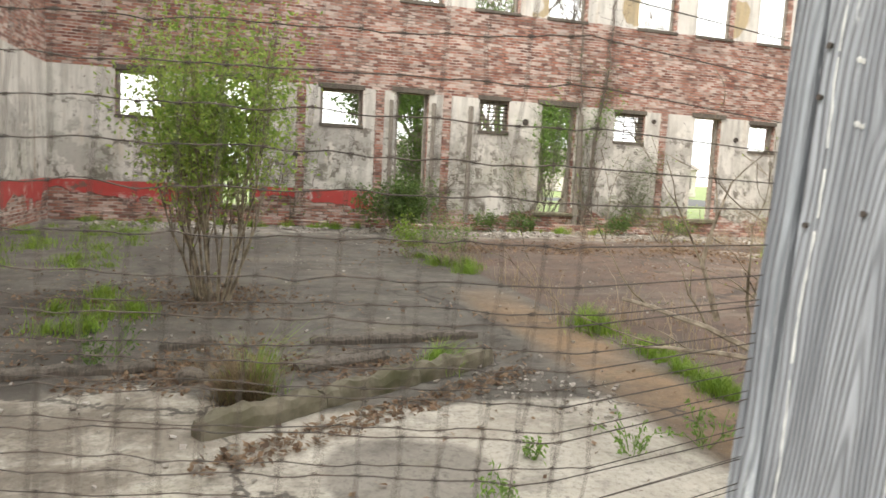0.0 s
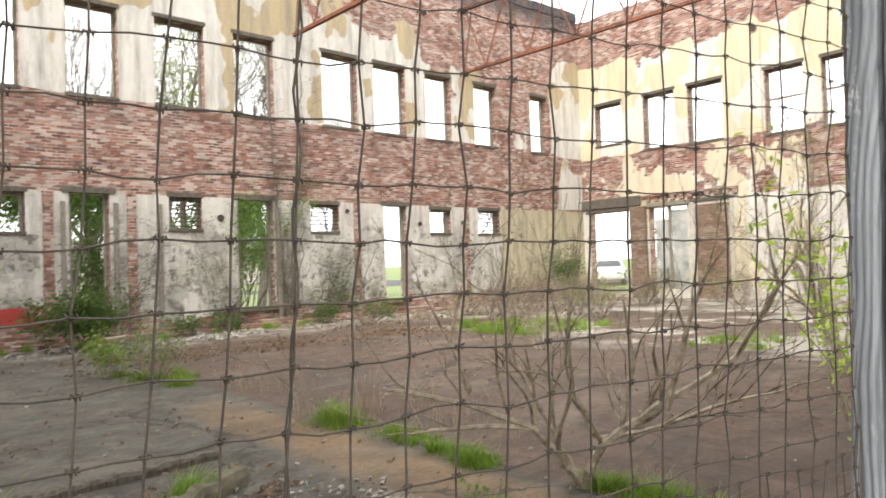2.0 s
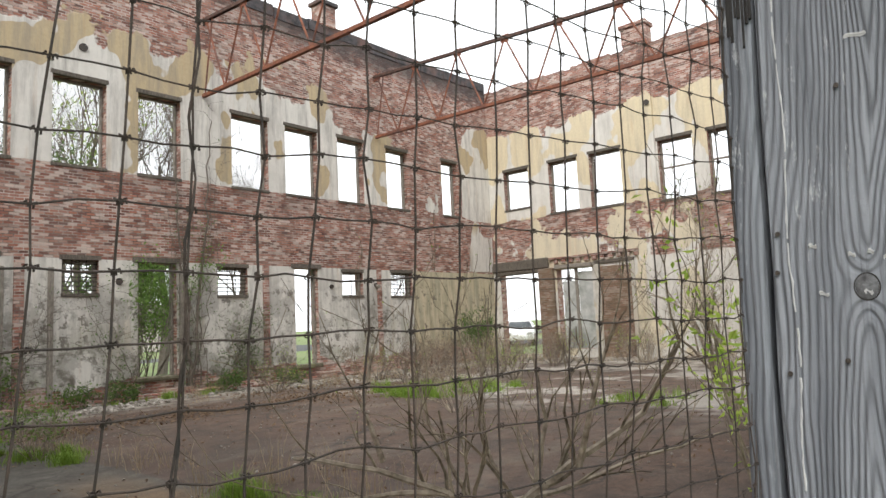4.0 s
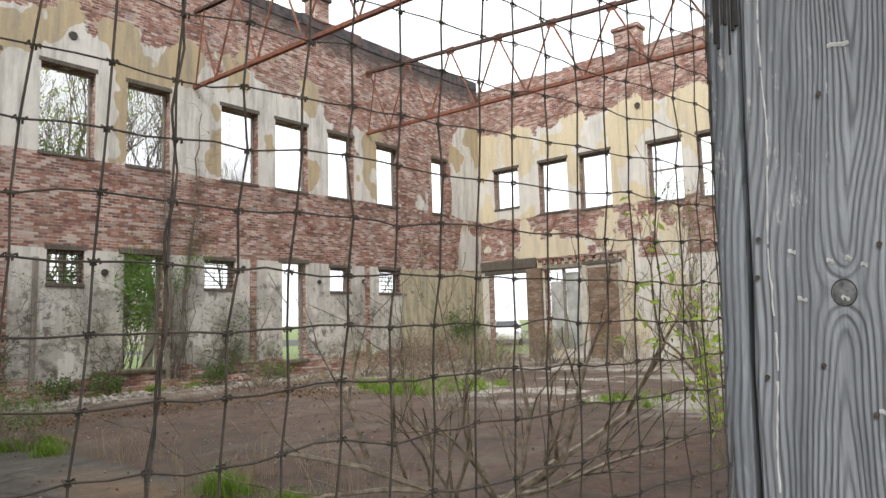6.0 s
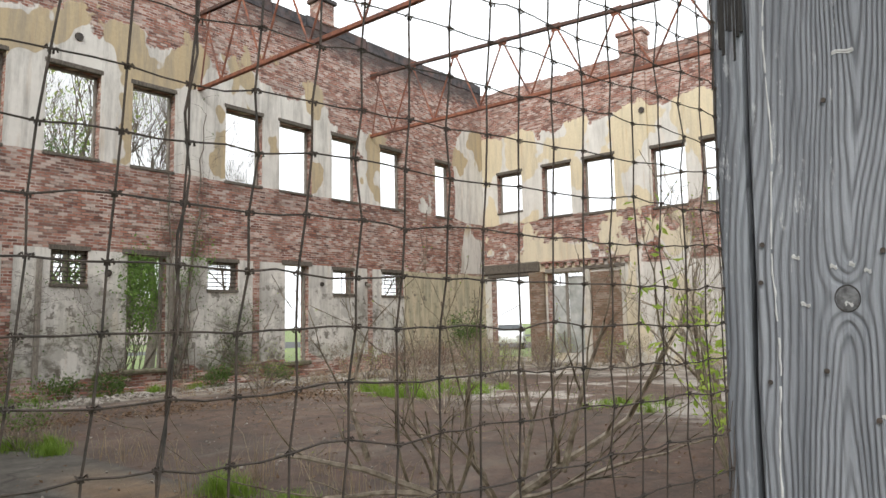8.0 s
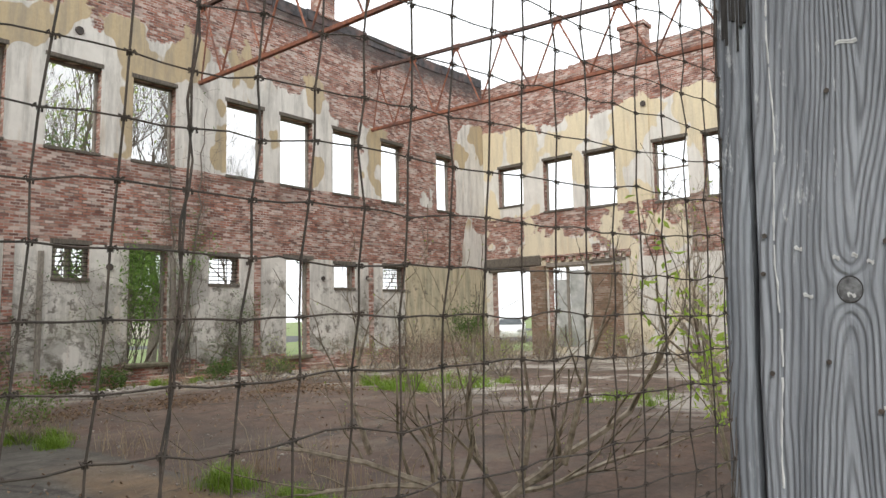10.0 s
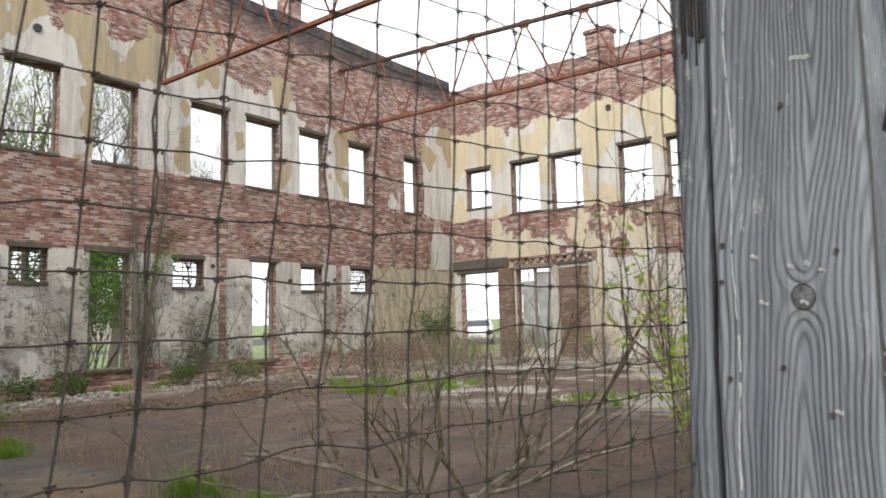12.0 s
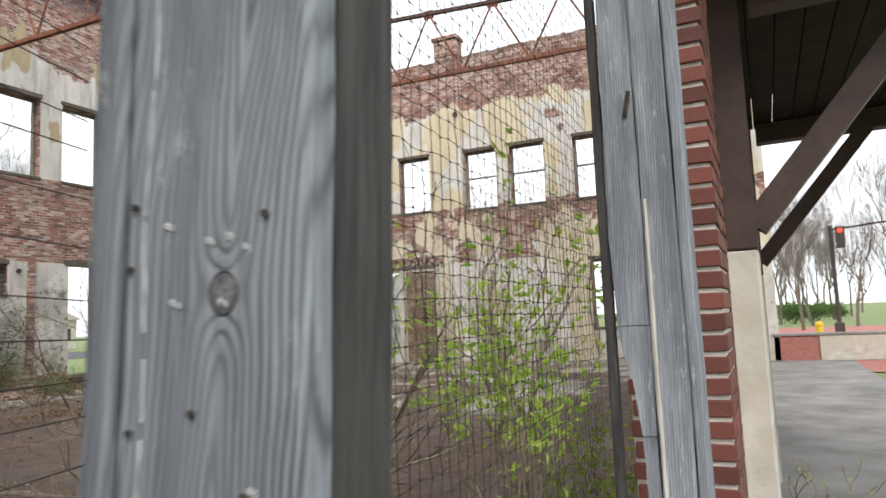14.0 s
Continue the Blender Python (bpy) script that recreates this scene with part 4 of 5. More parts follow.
# ---- street canopy on timber brackets ----
pier.location.y -= 0.04
canopy = thing("street_canopy", "dark timber canopy over the pavement along the front", "canopy")
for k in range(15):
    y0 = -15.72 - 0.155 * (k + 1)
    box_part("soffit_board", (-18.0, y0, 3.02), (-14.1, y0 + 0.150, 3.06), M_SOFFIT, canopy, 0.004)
box_part("fascia", (-18.0, -18.10, 2.96), (-14.1, -18.05, 3.30), M_WOOD_BROWN, canopy, 0.01)
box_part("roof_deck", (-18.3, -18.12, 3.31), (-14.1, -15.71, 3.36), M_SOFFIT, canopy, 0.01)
for x in (-17.30, -14.25):
    br = thing("canopy_bracket", "brown timber bracket with a diagonal strut on a white pilaster", "bracket", "canopy brackets")
    box_part("wall_post", (x - 0.09, -15.850, 1.67), (x + 0.09, -15.705, 3.015), M_WOOD_BROWN, br, 0.008)
    box_part("top_beam", (x - 0.08, -18.04, 2.84), (x + 0.08, -15.89, 3.015), M_WOOD_BROWN, br, 0.008)
    bm = bmesh.new()
    a, b = Vector((x, -15.84, 1.78)), Vector((x, -16.76, 2.90))
    turn = (b - a).to_track_quat("Y", "X").to_matrix().to_4x4()
    bmesh.ops.create_cube(bm, size=1.0, matrix=Matrix.Translation((a + b) / 2) @ turn @ Matrix.Diagonal((0.12, (b - a).length, 0.13, 1)))
    part("strut", bm, M_WOOD_BROWN, br)
    box_part("pilaster", (x - 0.10, -15.848, -0.1), (x + 0.10, -15.705, 1.665), M_WHITE, br, 0.01, "peeling white painted pilaster", wear=0.004)


# ---- growing things ----
def grow(rng, start, way, length, radius, depth, paths, tips, spread=0.7, rise=0.25, wander=0.16, kids=(2, 4)):
    """A limb and its side shoots, as tapered paths."""
    steps = 5
    pts, radii, p, w = [start.copy()], [radius], start.copy(), way.normalized()
    for k in range(steps):
        w = (w + Vector([rng.gauss(0, wander) for _ in range(3)]) + Vector((0, 0, rise * 0.2))).normalized()
        p = p + w * (length / steps)
        pts.append(p.copy())
        radii.append(max(radius * (1 - 0.62 * (k + 1) / steps), 0.0022))
    paths.append((pts, radii))
    if depth == 0:
        tips.extend(pts[2:])
        return
    for k in range(rng.randint(*kids)):
        i = rng.randint(2, steps)
        side = Vector([rng.gauss(0, 1) for _ in range(3)]).normalized()
        turn = (w + side * spread + Vector((0, 0, rise))).normalized()
        grow(rng, pts[i], turn, length * rng.uniform(0.5, 0.8), radii[i] * 0.72, depth - 1, paths, tips, spread, rise, wander, kids)


def leaf_mesh(rng, places, size, per, jitter, droop=0.3, narrow=0.45):
    verts, faces = [], []
    for p in places:
        for _ in range(per):
            c = p + Vector([rng.gauss(0, jitter) for _ in range(3)])
            a = Vector([rng.gauss(0, 1) for _ in range(3)])
            a.z -= droop
            a.normalize()
            b = a.cross(Vector([rng.gauss(0, 1) for _ in range(3)])).normalized()
            s = size * rng.uniform(0.6, 1.3)
            n = len(verts)
            lift = a.cross(b) * s * 0.12
            verts += [c, c + a * s * 0.5 + b * s * narrow * 0.5 + lift, c + a * s, c + a * s * 0.5 - b * s * narrow * 0.5 + lift]
            faces.append((n, n + 1, n + 2, n + 3))
    return verts, faces


def plant(name, label, category, base, stems, length, radius, depth, seed, bark, leaf=None, size=0.05, per=3, jitter=0.05, lean=0.5, group="", above=0.0, thin=1, **way):
    rng = random.Random(seed)
    top = thing(name, label, category, group)
    top.location = base
    paths, tips = [], []
    for k in range(stems):
        a = 2 * math.pi * (k + rng.random() * 0.7) / stems
        d = Vector((math.cos(a) * lean, math.sin(a) * lean, 1.0))
        foot = Vector((math.cos(a), math.sin(a), 0)) * radius * stems * 0.5 - Vector((0, 0, 0.02))
        grow(rng, foot, d, length * rng.uniform(0.75, 1.1), radius * rng.uniform(0.75, 1.1), depth, paths, tips, **way)
    v, f = tubes(paths, 5 if radius > 0.012 else 4)
    tagged(mesh_object("trunk" if category == "tree" else "stem", v, f, bark, top), kind="stuff")
    if leaf is not None:
        tips = [p for p in tips if p.z > above][::thin]
        v, f = leaf_mesh(rng, tips, size, per, jitter)
        mesh_object("crown" if category == "tree" else "foliage", v, f, leaf, top)
    return top


plant("leafy_shrub", "many-stemmed green shrub growing through the floor slab", "shrub", (-21.30, -8.95, 0), 17, 1.45, 0.017, 2, 41, M_TWIG_BROWN, M_LEAF_SOFT, 0.06, 8, 0.13, 0.28, above=0.65, spread=0.55, rise=0.5, wander=0.10, kids=(4, 5))


def limbed_shrub(base, seed):
    """A low bare shrub: a few long arching limbs with side twigs."""
    rng = random.Random(seed)
    top = thing("bare_shrub", "leafless pale-branched shrub in the slab joint", "shrub")
    top.location = base
    right, deep = Vector((0.608, -0.795, 0)), Vector((0.795, 0.608, 0))
    limbs = (((0, 0), (-0.14, 0.22), (-0.29, 0.39), (-0.68, 0.58), (-1.14, 0.68)), ((-0.05, 0.12), (-0.16, 0.32), (-0.39, 0.78), (-0.49, 1.17)), ((0, 0), (0.13, 0.29), (0.49, 0.55), (0.88, 0.85), (1.1, 1.25)),
             ((0.12, 0.28), (0.5, 0.36), (0.98, 0.49), (1.35, 0.58)), ((0.1, 0.3), (-0.02, 0.55), (-0.06, 0.85), (-0.02, 1.25)), ((0.49, 0.55), (0.6, 1.0), (0.72, 1.4)), ((-0.68, 0.58), (-0.8, 0.9), (-0.7, 1.3)),
             ((-0.29, 0.39), (-0.62, 0.42), (-1.0, 0.40)), ((0.25, 0.40), (0.32, 0.8), (0.28, 1.2)))
    paths, tips, twigs = [], [], []
    for k, line in enumerate(limbs):
        slope = rng.uniform(-0.5, 0.5)
        pts = [right * u + deep * (slope * (abs(u) + z * 0.4)) + Vector((0, 0, z)) for u, z in line]
        fine = []
        for a, b in zip(pts, pts[1:]):
            for f in (0, 0.33, 0.66):
                fine.append(a.lerp(b, f) + Vector([rng.gauss(0, 0.008) for _ in range(3)]))
        fine.append(pts[-1])
        r0 = 0.035 if k in (0, 2) else 0.021
        radii = [max(r0 * (1 - 0.72 * q / len(fine)), 0.007) for q in range(len(fine))]
        paths.append((fine, radii))
        for q in range(3, len(fine)):
            for _ in range(rng.choice((0, 1, 1, 1))):
                side = Vector([rng.gauss(0, 1) for _ in range(3)]).normalized()
                grow(rng, fine[q], (fine[q] - fine[q - 1]).normalized() + side * 0.7 + Vector((0, 0, 0.55)), rng.uniform(0.3, 0.75), max(radii[q] * 0.55, 0.0055), 2, twigs, tips, 0.7, 0.25, 0.16, (1, 2))
    v, f = tubes(paths, 5)
    mesh_object("limb", v, f, M_TWIG, top)
    v, f = tubes(twigs, 4)
    tagged(mesh_object("twig", v, f, M_TWIG_BROWN, top), kind="stuff")
    v, f = leaf_mesh(rng, tips[::3], 0.018, 1, 0.01)
    mesh_object("foliage", v, f, M_LEAF, top, "small opening buds")


limbed_shrub((-17.84, -13.08, 0), 8)
plant("bare_shrub", "leafless twiggy shrub on the red floor", "shrub", (-16.3, -12.4, 0), 5, 0.85, 0.011, 2, 15, M_TWIG_BROWN, M_LEAF, 0.016, 1, 0.015, 0.9, spread=0.7, rise=0.3, kids=(2, 3))
plant("leafy_sapling", "young sapling with fresh yellow-green leaves", "shrub", (-18.63, -15.04, 0), 3, 0.98, 0.009, 2, 23, M_TWIG_BROWN, M_LEAF_NEW, 0.046, 5, 0.045, 0.10, thin=1, above=0.98, spread=0.60, rise=0.45, wander=0.11, kids=(4, 5))
plant("weed_bush", "low green weeds on the red floor", "shrub", (-16.7, -14.75, 0), 10, 0.5, 0.006, 1, 24, M_BARK, M_LEAF, 0.055, 4, 0.06, 0.6, kids=(2, 4))
plant("leaning_sapling", "small leaning tree with thin twigs and few leaves", "tree", (-12.05, -12.75, 0), 3, 1.7, 0.05, 4, 27, M_TWIG, M_LEAF, 0.06, 1, 0.05, 0.34, above=1.0, thin=9, spread=0.75, rise=0.35, kids=(3, 4))
plant("evergreen_bush", "dark green bush in front of the arched doorway", "shrub", (-17.75, -1.5, 0), 16, 0.66, 0.012, 2, 33, M_BARK, M_LEAF_DARK, 0.08, 7, 0.08, 0.6, spread=0.8, rise=0.3, kids=(3, 4))
plant("evergreen_bush", "green bush beside the wide gap", "shrub", (-2.6, -0.9, 0), 10, 0.95, 0.012, 2, 34, M_BARK, M_LEAF_DARK, 0.08, 5, 0.09, 0.45, spread=0.8, rise=0.4, kids=(3, 4))
# darker leaf material here puts the doorway's shade into the thicket's colour
plant("leafy_shrub", "tall green thicket growing in the doorway", "shrub", (-13.40, 1.0, -0.14), 12, 2.0, 0.02, 2, 36, M_BARK, M_WEED, 0.09, 8, 0.14, 0.22, spread=0.6, rise=0.5, kids=(3, 5))
plant("leafy_shrub", "dark green thicket behind the arched doorway", "shrub", (-16.9, 2.2, -0.14), 12, 1.5, 0.02, 2, 37, M_BARK, M_LEAF_DARK, 0.09, 6, 0.14, 0.3, spread=0.6, rise=0.5, kids=(3, 5))
for k, (x, y) in enumerate(((-11.9, -0.55), (-14.5, -0.5), (-10.2, -0.6), (-15.4, -0.5))):
    plant("weed_bush", "dark green weeds against the wall foot", "shrub", (x, y, 0), 10, 0.36, 0.006, 1, 140 + k, M_BARK, M_LEAF_DARK, 0.07, 5, 0.07, 0.8, kids=(2, 4))
plant("weed_bush", "dry weeds with green shoots in the floor joint", "shrub", (-18.15, -6.35, 0), 16, 0.46, 0.006, 2, 171, M_TWIG, M_WEED, 0.05, 1, 0.05, 0.75, above=0.1, spread=0.7, rise=0.4, kids=(2, 4))
plant("weed_bush", "dry weeds with green shoots in the floor joint", "shrub", (-18.5, -5.5, 0), 12, 0.36, 0.005, 2, 172, M_TWIG, M_GRASS, 0.05, 2, 0.05, 0.75, above=0.05, spread=0.7, rise=0.3, kids=(2, 4))
plant("pavement_shrub", "bare twiggy shoots by the white pilaster", "shrub", (-16.6, -15.98, -0.1), 4, 0.42, 0.007, 2, 173, M_TWIG_BROWN, M_LEAF, 0.02, 1, 0.02, 0.5, spread=0.7, rise=0.3, kids=(2, 3))
rng = random.Random(19)
spots = [(-11.7, -2.2), (-9.2, -2.6), (-6.4, -2.0), (-4.4, -2.7), (-2.6, -4.6), (-7.7, -4.2), (-10.2, -5.0), (-12.9, -8.6)] + [(rng.uniform(-9.5, -0.8), rng.uniform(-6.5, -0.9)) for _ in range(16)] + [(rng.uniform(-6, -0.8), rng.uniform(-10.5, -6)) for _ in range(6)]
for k, (x, y) in enumerate(spots):
    plant("weed_bush", "brown tangle of dead weeds and bare stems", "shrub", (x, y, 0), 10, 0.66, 0.011, 2, 60 + k, M_TWIG if k % 2 else M_BARK, M_LEAF if k % 4 == 0 else M_DEADLEAF, 0.035, 1, 0.04, 0.8, "dead weed bushes", spread=0.8, rise=0.3, kids=(3, 4))


# climbing stems on the long wall
def wall_vine(x, z1, seed, leaves, stems=5, width=0.3, thick=0.012):
    rng = random.Random(seed)
    top = thing("wall_vine", "thin climbing vine on the ruined wall", "vine", "wall vines")
    paths, tips = [], []
    for s in range(stems):
        p, pts, radii = Vector((x + rng.uniform(-width, width), -0.06, 0.0)), [], []
        n = 22
        drift = rng.uniform(-0.05, 0.05)
        for k in range(n):
            pts.append(p.copy())
            radii.append(thick * (1 - 0.8 * k / n))
            p = p + Vector((drift + rng.gauss(0, 0.06), 0, z1 * rng.uniform(0.7, 1.1) / n))
            p.y = -0.05 - 0.03 * rng.random()
            if rng.random() < 0.5:
                q = [p.copy(), p + Vector((rng.gauss(0, 0.2), -0.04, rng.uniform(0, 0.2))), p + Vector((rng.gauss(0, 0.4), -0.05, rng.uniform(0.1, 0.4)))]
                paths.append((q, [0.006, 0.004, 0.002]))
                tips += q[1:]
        paths.append((pts, radii))
        tips += pts[4:14]
    v, f = tubes(paths, 4)
    mesh_object("stem", v, f, M_BARK, top)
    v, f = leaf_mesh(rng, tips, 0.06, leaves, 0.07)
    mesh_object("foliage", v, f, M_LEAF_DARK, top)


for x, z1, n in ((-12.85, 4.6, 3), (-14.1, 3.2, 3), (-11.6, 2.2, 4), (-16.5, 2.6, 1), (-12.3, 7.2, 0), (-10.9, 2.0, 2), (-20.1, 3.4, 2)):
    wall_vine(x, z1, int(-x * 10), n)
wall_vine(-12.72, 8.2, 77, 1, 2, 0.06, 0.045)


# ---- grass, weeds, dead leaves, rubble: what nobody could count ----
def tuft_mesh(rng, spots, blades, height, width, splay):
    verts, faces = [], []
    for x, y, r in spots:
        tall = height * rng.uniform(0.45, 1.2)
        tip = Vector((rng.gauss(0, 0.25), rng.gauss(0, 0.25), 0))
        for _ in range(int(blades * rng.uniform(0.4, 1.3))):
            a, d = rng.uniform(0, 2 * math.pi), r * abs(rng.gauss(0, 0.55))
            p = Vector((x + d * math.cos(a), y + d * math.sin(a), -0.01))
            h = tall * rng.uniform(0.3, 1.15) * math.exp(-(d / r) ** 2 * 0.5)
            b = rng.uniform(0, 2 * math.pi)
            o = (Vector((math.cos(b), math.sin(b), 0)) * splay * rng.random() * 1.3 + tip) * h
            s = Vector((-math.sin(b), math.cos(b), 0)) * width * rng.uniform(0.5, 1.2)
            n = len(verts)
            verts += [p - s, p + s, p + o * 0.35 + s * 0.7 + Vector((0, 0, h * 0.62)), p + o * 0.35 - s * 0.7 + Vector((0, 0, h * 0.62)), p + o + Vector((0, 0, h * 0.92))]
            faces += [(n, n + 1, n + 2, n + 3), (n + 3, n + 2, n + 4)]
    return verts, faces


def grass(name, label, spots, blades, height, width, splay, material, seed):
    v, f = tuft_mesh(random.Random(seed), spots, blades, height, width, splay)
    return tagged(mesh_object(name, v, f, material), label, "grass", kind="stuff")


rng = random.Random(77)
joint = []
for k in range(210):
    y = -10.0 - 4.6 * rng.random()
    w = 0.09 + 0.05 * math.sin(y * 5)
    if math.sin(y * 3.1) > -0.55:
        joint.append((-17.84 + 0.16 * math.sin(y * 2.2) * 0.5 + rng.gauss(0, 0.05), y, w))
grass("grass_strip", "bright green grass along the slab joint", joint, 60, 0.155, 0.003, 1.0, M_GRASS, 1)
grass("grass_tufts", "green grass tufts on the slab", [(-17.95, -10.35, 0.20), (-17.9, -10.55, 0.22), (-18.2, -6.2, 0.35), (-17.9, -6.6, 0.3), (-18.3, -5.4, 0.25), (-18.05, -7.0, 0.2), (-19.7, -11.5, 0.16)], 520, 0.24, 0.0035, 0.9, M_GRASS, 2)
far = [(rng.uniform(-11.5, -8.8), rng.uniform(-7.4, -4.6), 0.3) for _ in range(26)] + [(rng.uniform(-11.4, -10.0), rng.uniform(-11.3, -10.2), 0.25) for _ in range(10)] + [(rng.uniform(-24.8, -22.6), rng.uniform(-7.5, -1.0), 0.35) for _ in range(34)] + [(rng.uniform(-24.5, -12), rng.uniform(-0.7, -0.2), 0.2) for _ in range(40)] + [(rng.uniform(-23.3, -21.8), rng.uniform(-10.6, -8.4), 0.22) for _ in range(12)]
grass("grass_patches", "green grass patches on the far floor", far, 130, 0.20, 0.005, 0.9, M_GRASS, 3)
grass("grass_patches", "taller green grass in the middle of the floor", [(rng.uniform(-11.5, -8.8), rng.uniform(-7.2, -4.8), 0.3) for _ in range(22)], 140, 0.32, 0.005, 0.9, M_GRASS, 9)
dry = [(rng.uniform(-13.5, -0.4), rng.uniform(-2.4, -0.2), 0.3) for _ in range(70)] + [(rng.uniform(-3.2, -0.3), rng.uniform(-9, -0.5), 0.3) for _ in range(40)] + [(rng.uniform(-18.3, -17.4), rng.uniform(-8.6, -5.4), 0.35) for _ in range(12)] + [(-17.4 + rng.gauss(0, 0.3), rng.uniform(-12.5, -10.0), 0.3) for _ in range(9)]
grass("dry_weeds", "straw-coloured dead weeds", dry, 30, 0.55, 0.003, 0.9, M_STRAW, 4)
grass("straw_tussock", "half-dead tussock by the broken kerb", [(-20.97, -12.02, 0.17), (-21.05, -11.9, 0.14)], 420, 0.42, 0.0024, 1.3, M_STRAW_DARK, 5)
grass("tussock_green", "green blades in the tussock", [(-20.93, -11.9, 0.16)], 380, 0.44, 0.0025, 1.0, M_GRASS, 6)
for k, (x, y, h, n) in enumerate(((-19.09, -13.04, 0.15, 9), (-18.66, -13.03, 0.17, 8), (-19.97, -13.44, 0.13, 6), (-19.62, -13.0, 0.09, 5), (-21.87, -11.26, 0.24, 12), (-19.5, -11.45, 0.12, 7))):
    plant("small_weed", "small leafy green weed on the concrete", "plant", (x, y, 0), n, h, 0.003, 1, 90 + k, M_WEED, M_LEAF_DARK if k == 4 else M_WEED, 0.032, 2, 0.015, 0.7, "small weeds", kids=(1, 3))


def litter(name, label, category, spots, count, size, flat, material, seed, ball=False):
    rng = random.Random(seed)
    verts, faces = [], []
    for x, y, r in spots:
        for _ in range(count):
            a, d = rng.uniform(0, 2 * math.pi), r * math.sqrt(rng.random())
            s = size * rng.uniform(0.4, 1.5)
            c = Vector((x + d * math.cos(a), y + d * math.sin(a), s * flat * 0.5 + 0.004))
            turn = Euler((rng.gauss(0, 0.4), rng.gauss(0, 0.4), rng.uniform(0, 6.3))).to_matrix()
            n = len(verts)
            if ball:
                for q in ((-1, -1, -1), (1, -1, -1), (1, 1, -1), (-1, 1, -1), (-1, -1, 1), (1, -1, 1), (1, 1, 1), (-1, 1, 1)):
                    verts.append(c + turn @ Vector((q[0] * s * rng.uniform(0.3, 0.6), q[1] * s * rng.uniform(0.2, 0.5), q[2] * s * flat * rng.uniform(0.3, 0.6))))
                faces += [tuple(n + i for i in q) for q in ((0, 3, 2, 1), (4, 5, 6, 7), (0, 1, 5, 4), (1, 2, 6, 5), (2, 3, 7, 6), (3, 0, 4, 7))]
            else:
                verts += [c + turn @ Vector((-s, 0, 0.002)), c + turn @ Vector((0, -s * 0.5, s * 0.25)), c + turn @ Vector((s, 0, 0.004)), c + turn @ Vector((0, s * 0.5, s * 0.2))]
                faces.append((n, n + 1, n + 2, n + 3))
    return tagged(mesh_object(name, verts, faces, material), label, category, kind="stuff")


rng = random.Random(5)
kerbside = [(-21.2 + 1.95 * t + 0.10, -12.75 + 1.2 * t - 0.10, 0.14) for t in [k / 16 for k in range(17)]]
litter("dead_leaves", "brown dead leaves along the kerb and boards", "leaves", kerbside + [(-21.9 + 0.16 * k, -11.55 + 0.03 * k + rng.gauss(0, 0.08), 0.16) for k in range(13)] + [(-21.3 + rng.gauss(0, 0.4), -11.3 + rng.gauss(0, 0.3), 0.3) for _ in range(20)] + [(-20.2 + rng.gauss(0, 0.5), -11.3 + rng.gauss(0, 0.25), 0.25) for _ in range(10)], 50, 0.022, 0.5, M_DEADLEAF, 11)
litter("dead_leaves", "dark leaf mulch under the shrub", "leaves", [(-21.3 + rng.gauss(0, 0.45), -8.9 + rng.gauss(0, 0.3), 0.45) for _ in range(24)] + [(-22.6 + rng.gauss(0, 0.5), -9.5 + rng.gauss(0, 0.8), 0.5) for _ in range(14)], 60, 0.022, 0.5, M_DEADLEAF, 16)
litter("dead_leaves", "scattered brown leaves over the floor", "leaves", [(rng.uniform(-24, -9), rng.uniform(-14.5, -2), 1.2) for _ in range(70)] + [(rng.uniform(-18, -10), rng.uniform(-4.5, -2.5), 0.7) for _ in range(30)], 34, 0.024, 0.5, M_DEADLEAF, 12)
litter("dead_leaves", "drift of leaves and dirt along the grey strip", "leaves", [(rng.uniform(-18.5, -9.0), rng.gauss(-4.2, 0.5), 0.5) for _ in range(60)] + [(rng.uniform(-13, -3), rng.gauss(-2.4, 0.6), 0.6) for _ in range(40)], 42, 0.032, 0.6, M_DEADLEAF, 18)
litter("rubble", "pale plaster and brick rubble by the walls", "rubble", [(rng.uniform(-24.5, -0.5), rng.uniform(-1.6, -0.3), 0.5) for _ in range(70)] + [(rng.uniform(-2.2, -0.4), rng.uniform(-11, -0.5), 0.5) for _ in range(30)], 12, 0.07, 0.5, M_RUBBLE, 13, True)
litter("rubble", "small pale chips of plaster on the floor", "rubble", [(rng.uniform(-23, -8), rng.uniform(-14, -2), 1.4) for _ in range(60)] + [(-19.1, -12.0, 0.5), (-18.9, -12.2, 0.4), (-19.3, -11.7, 0.4)] * 3, 14, 0.025, 0.4, M_RUBBLE, 14, True)

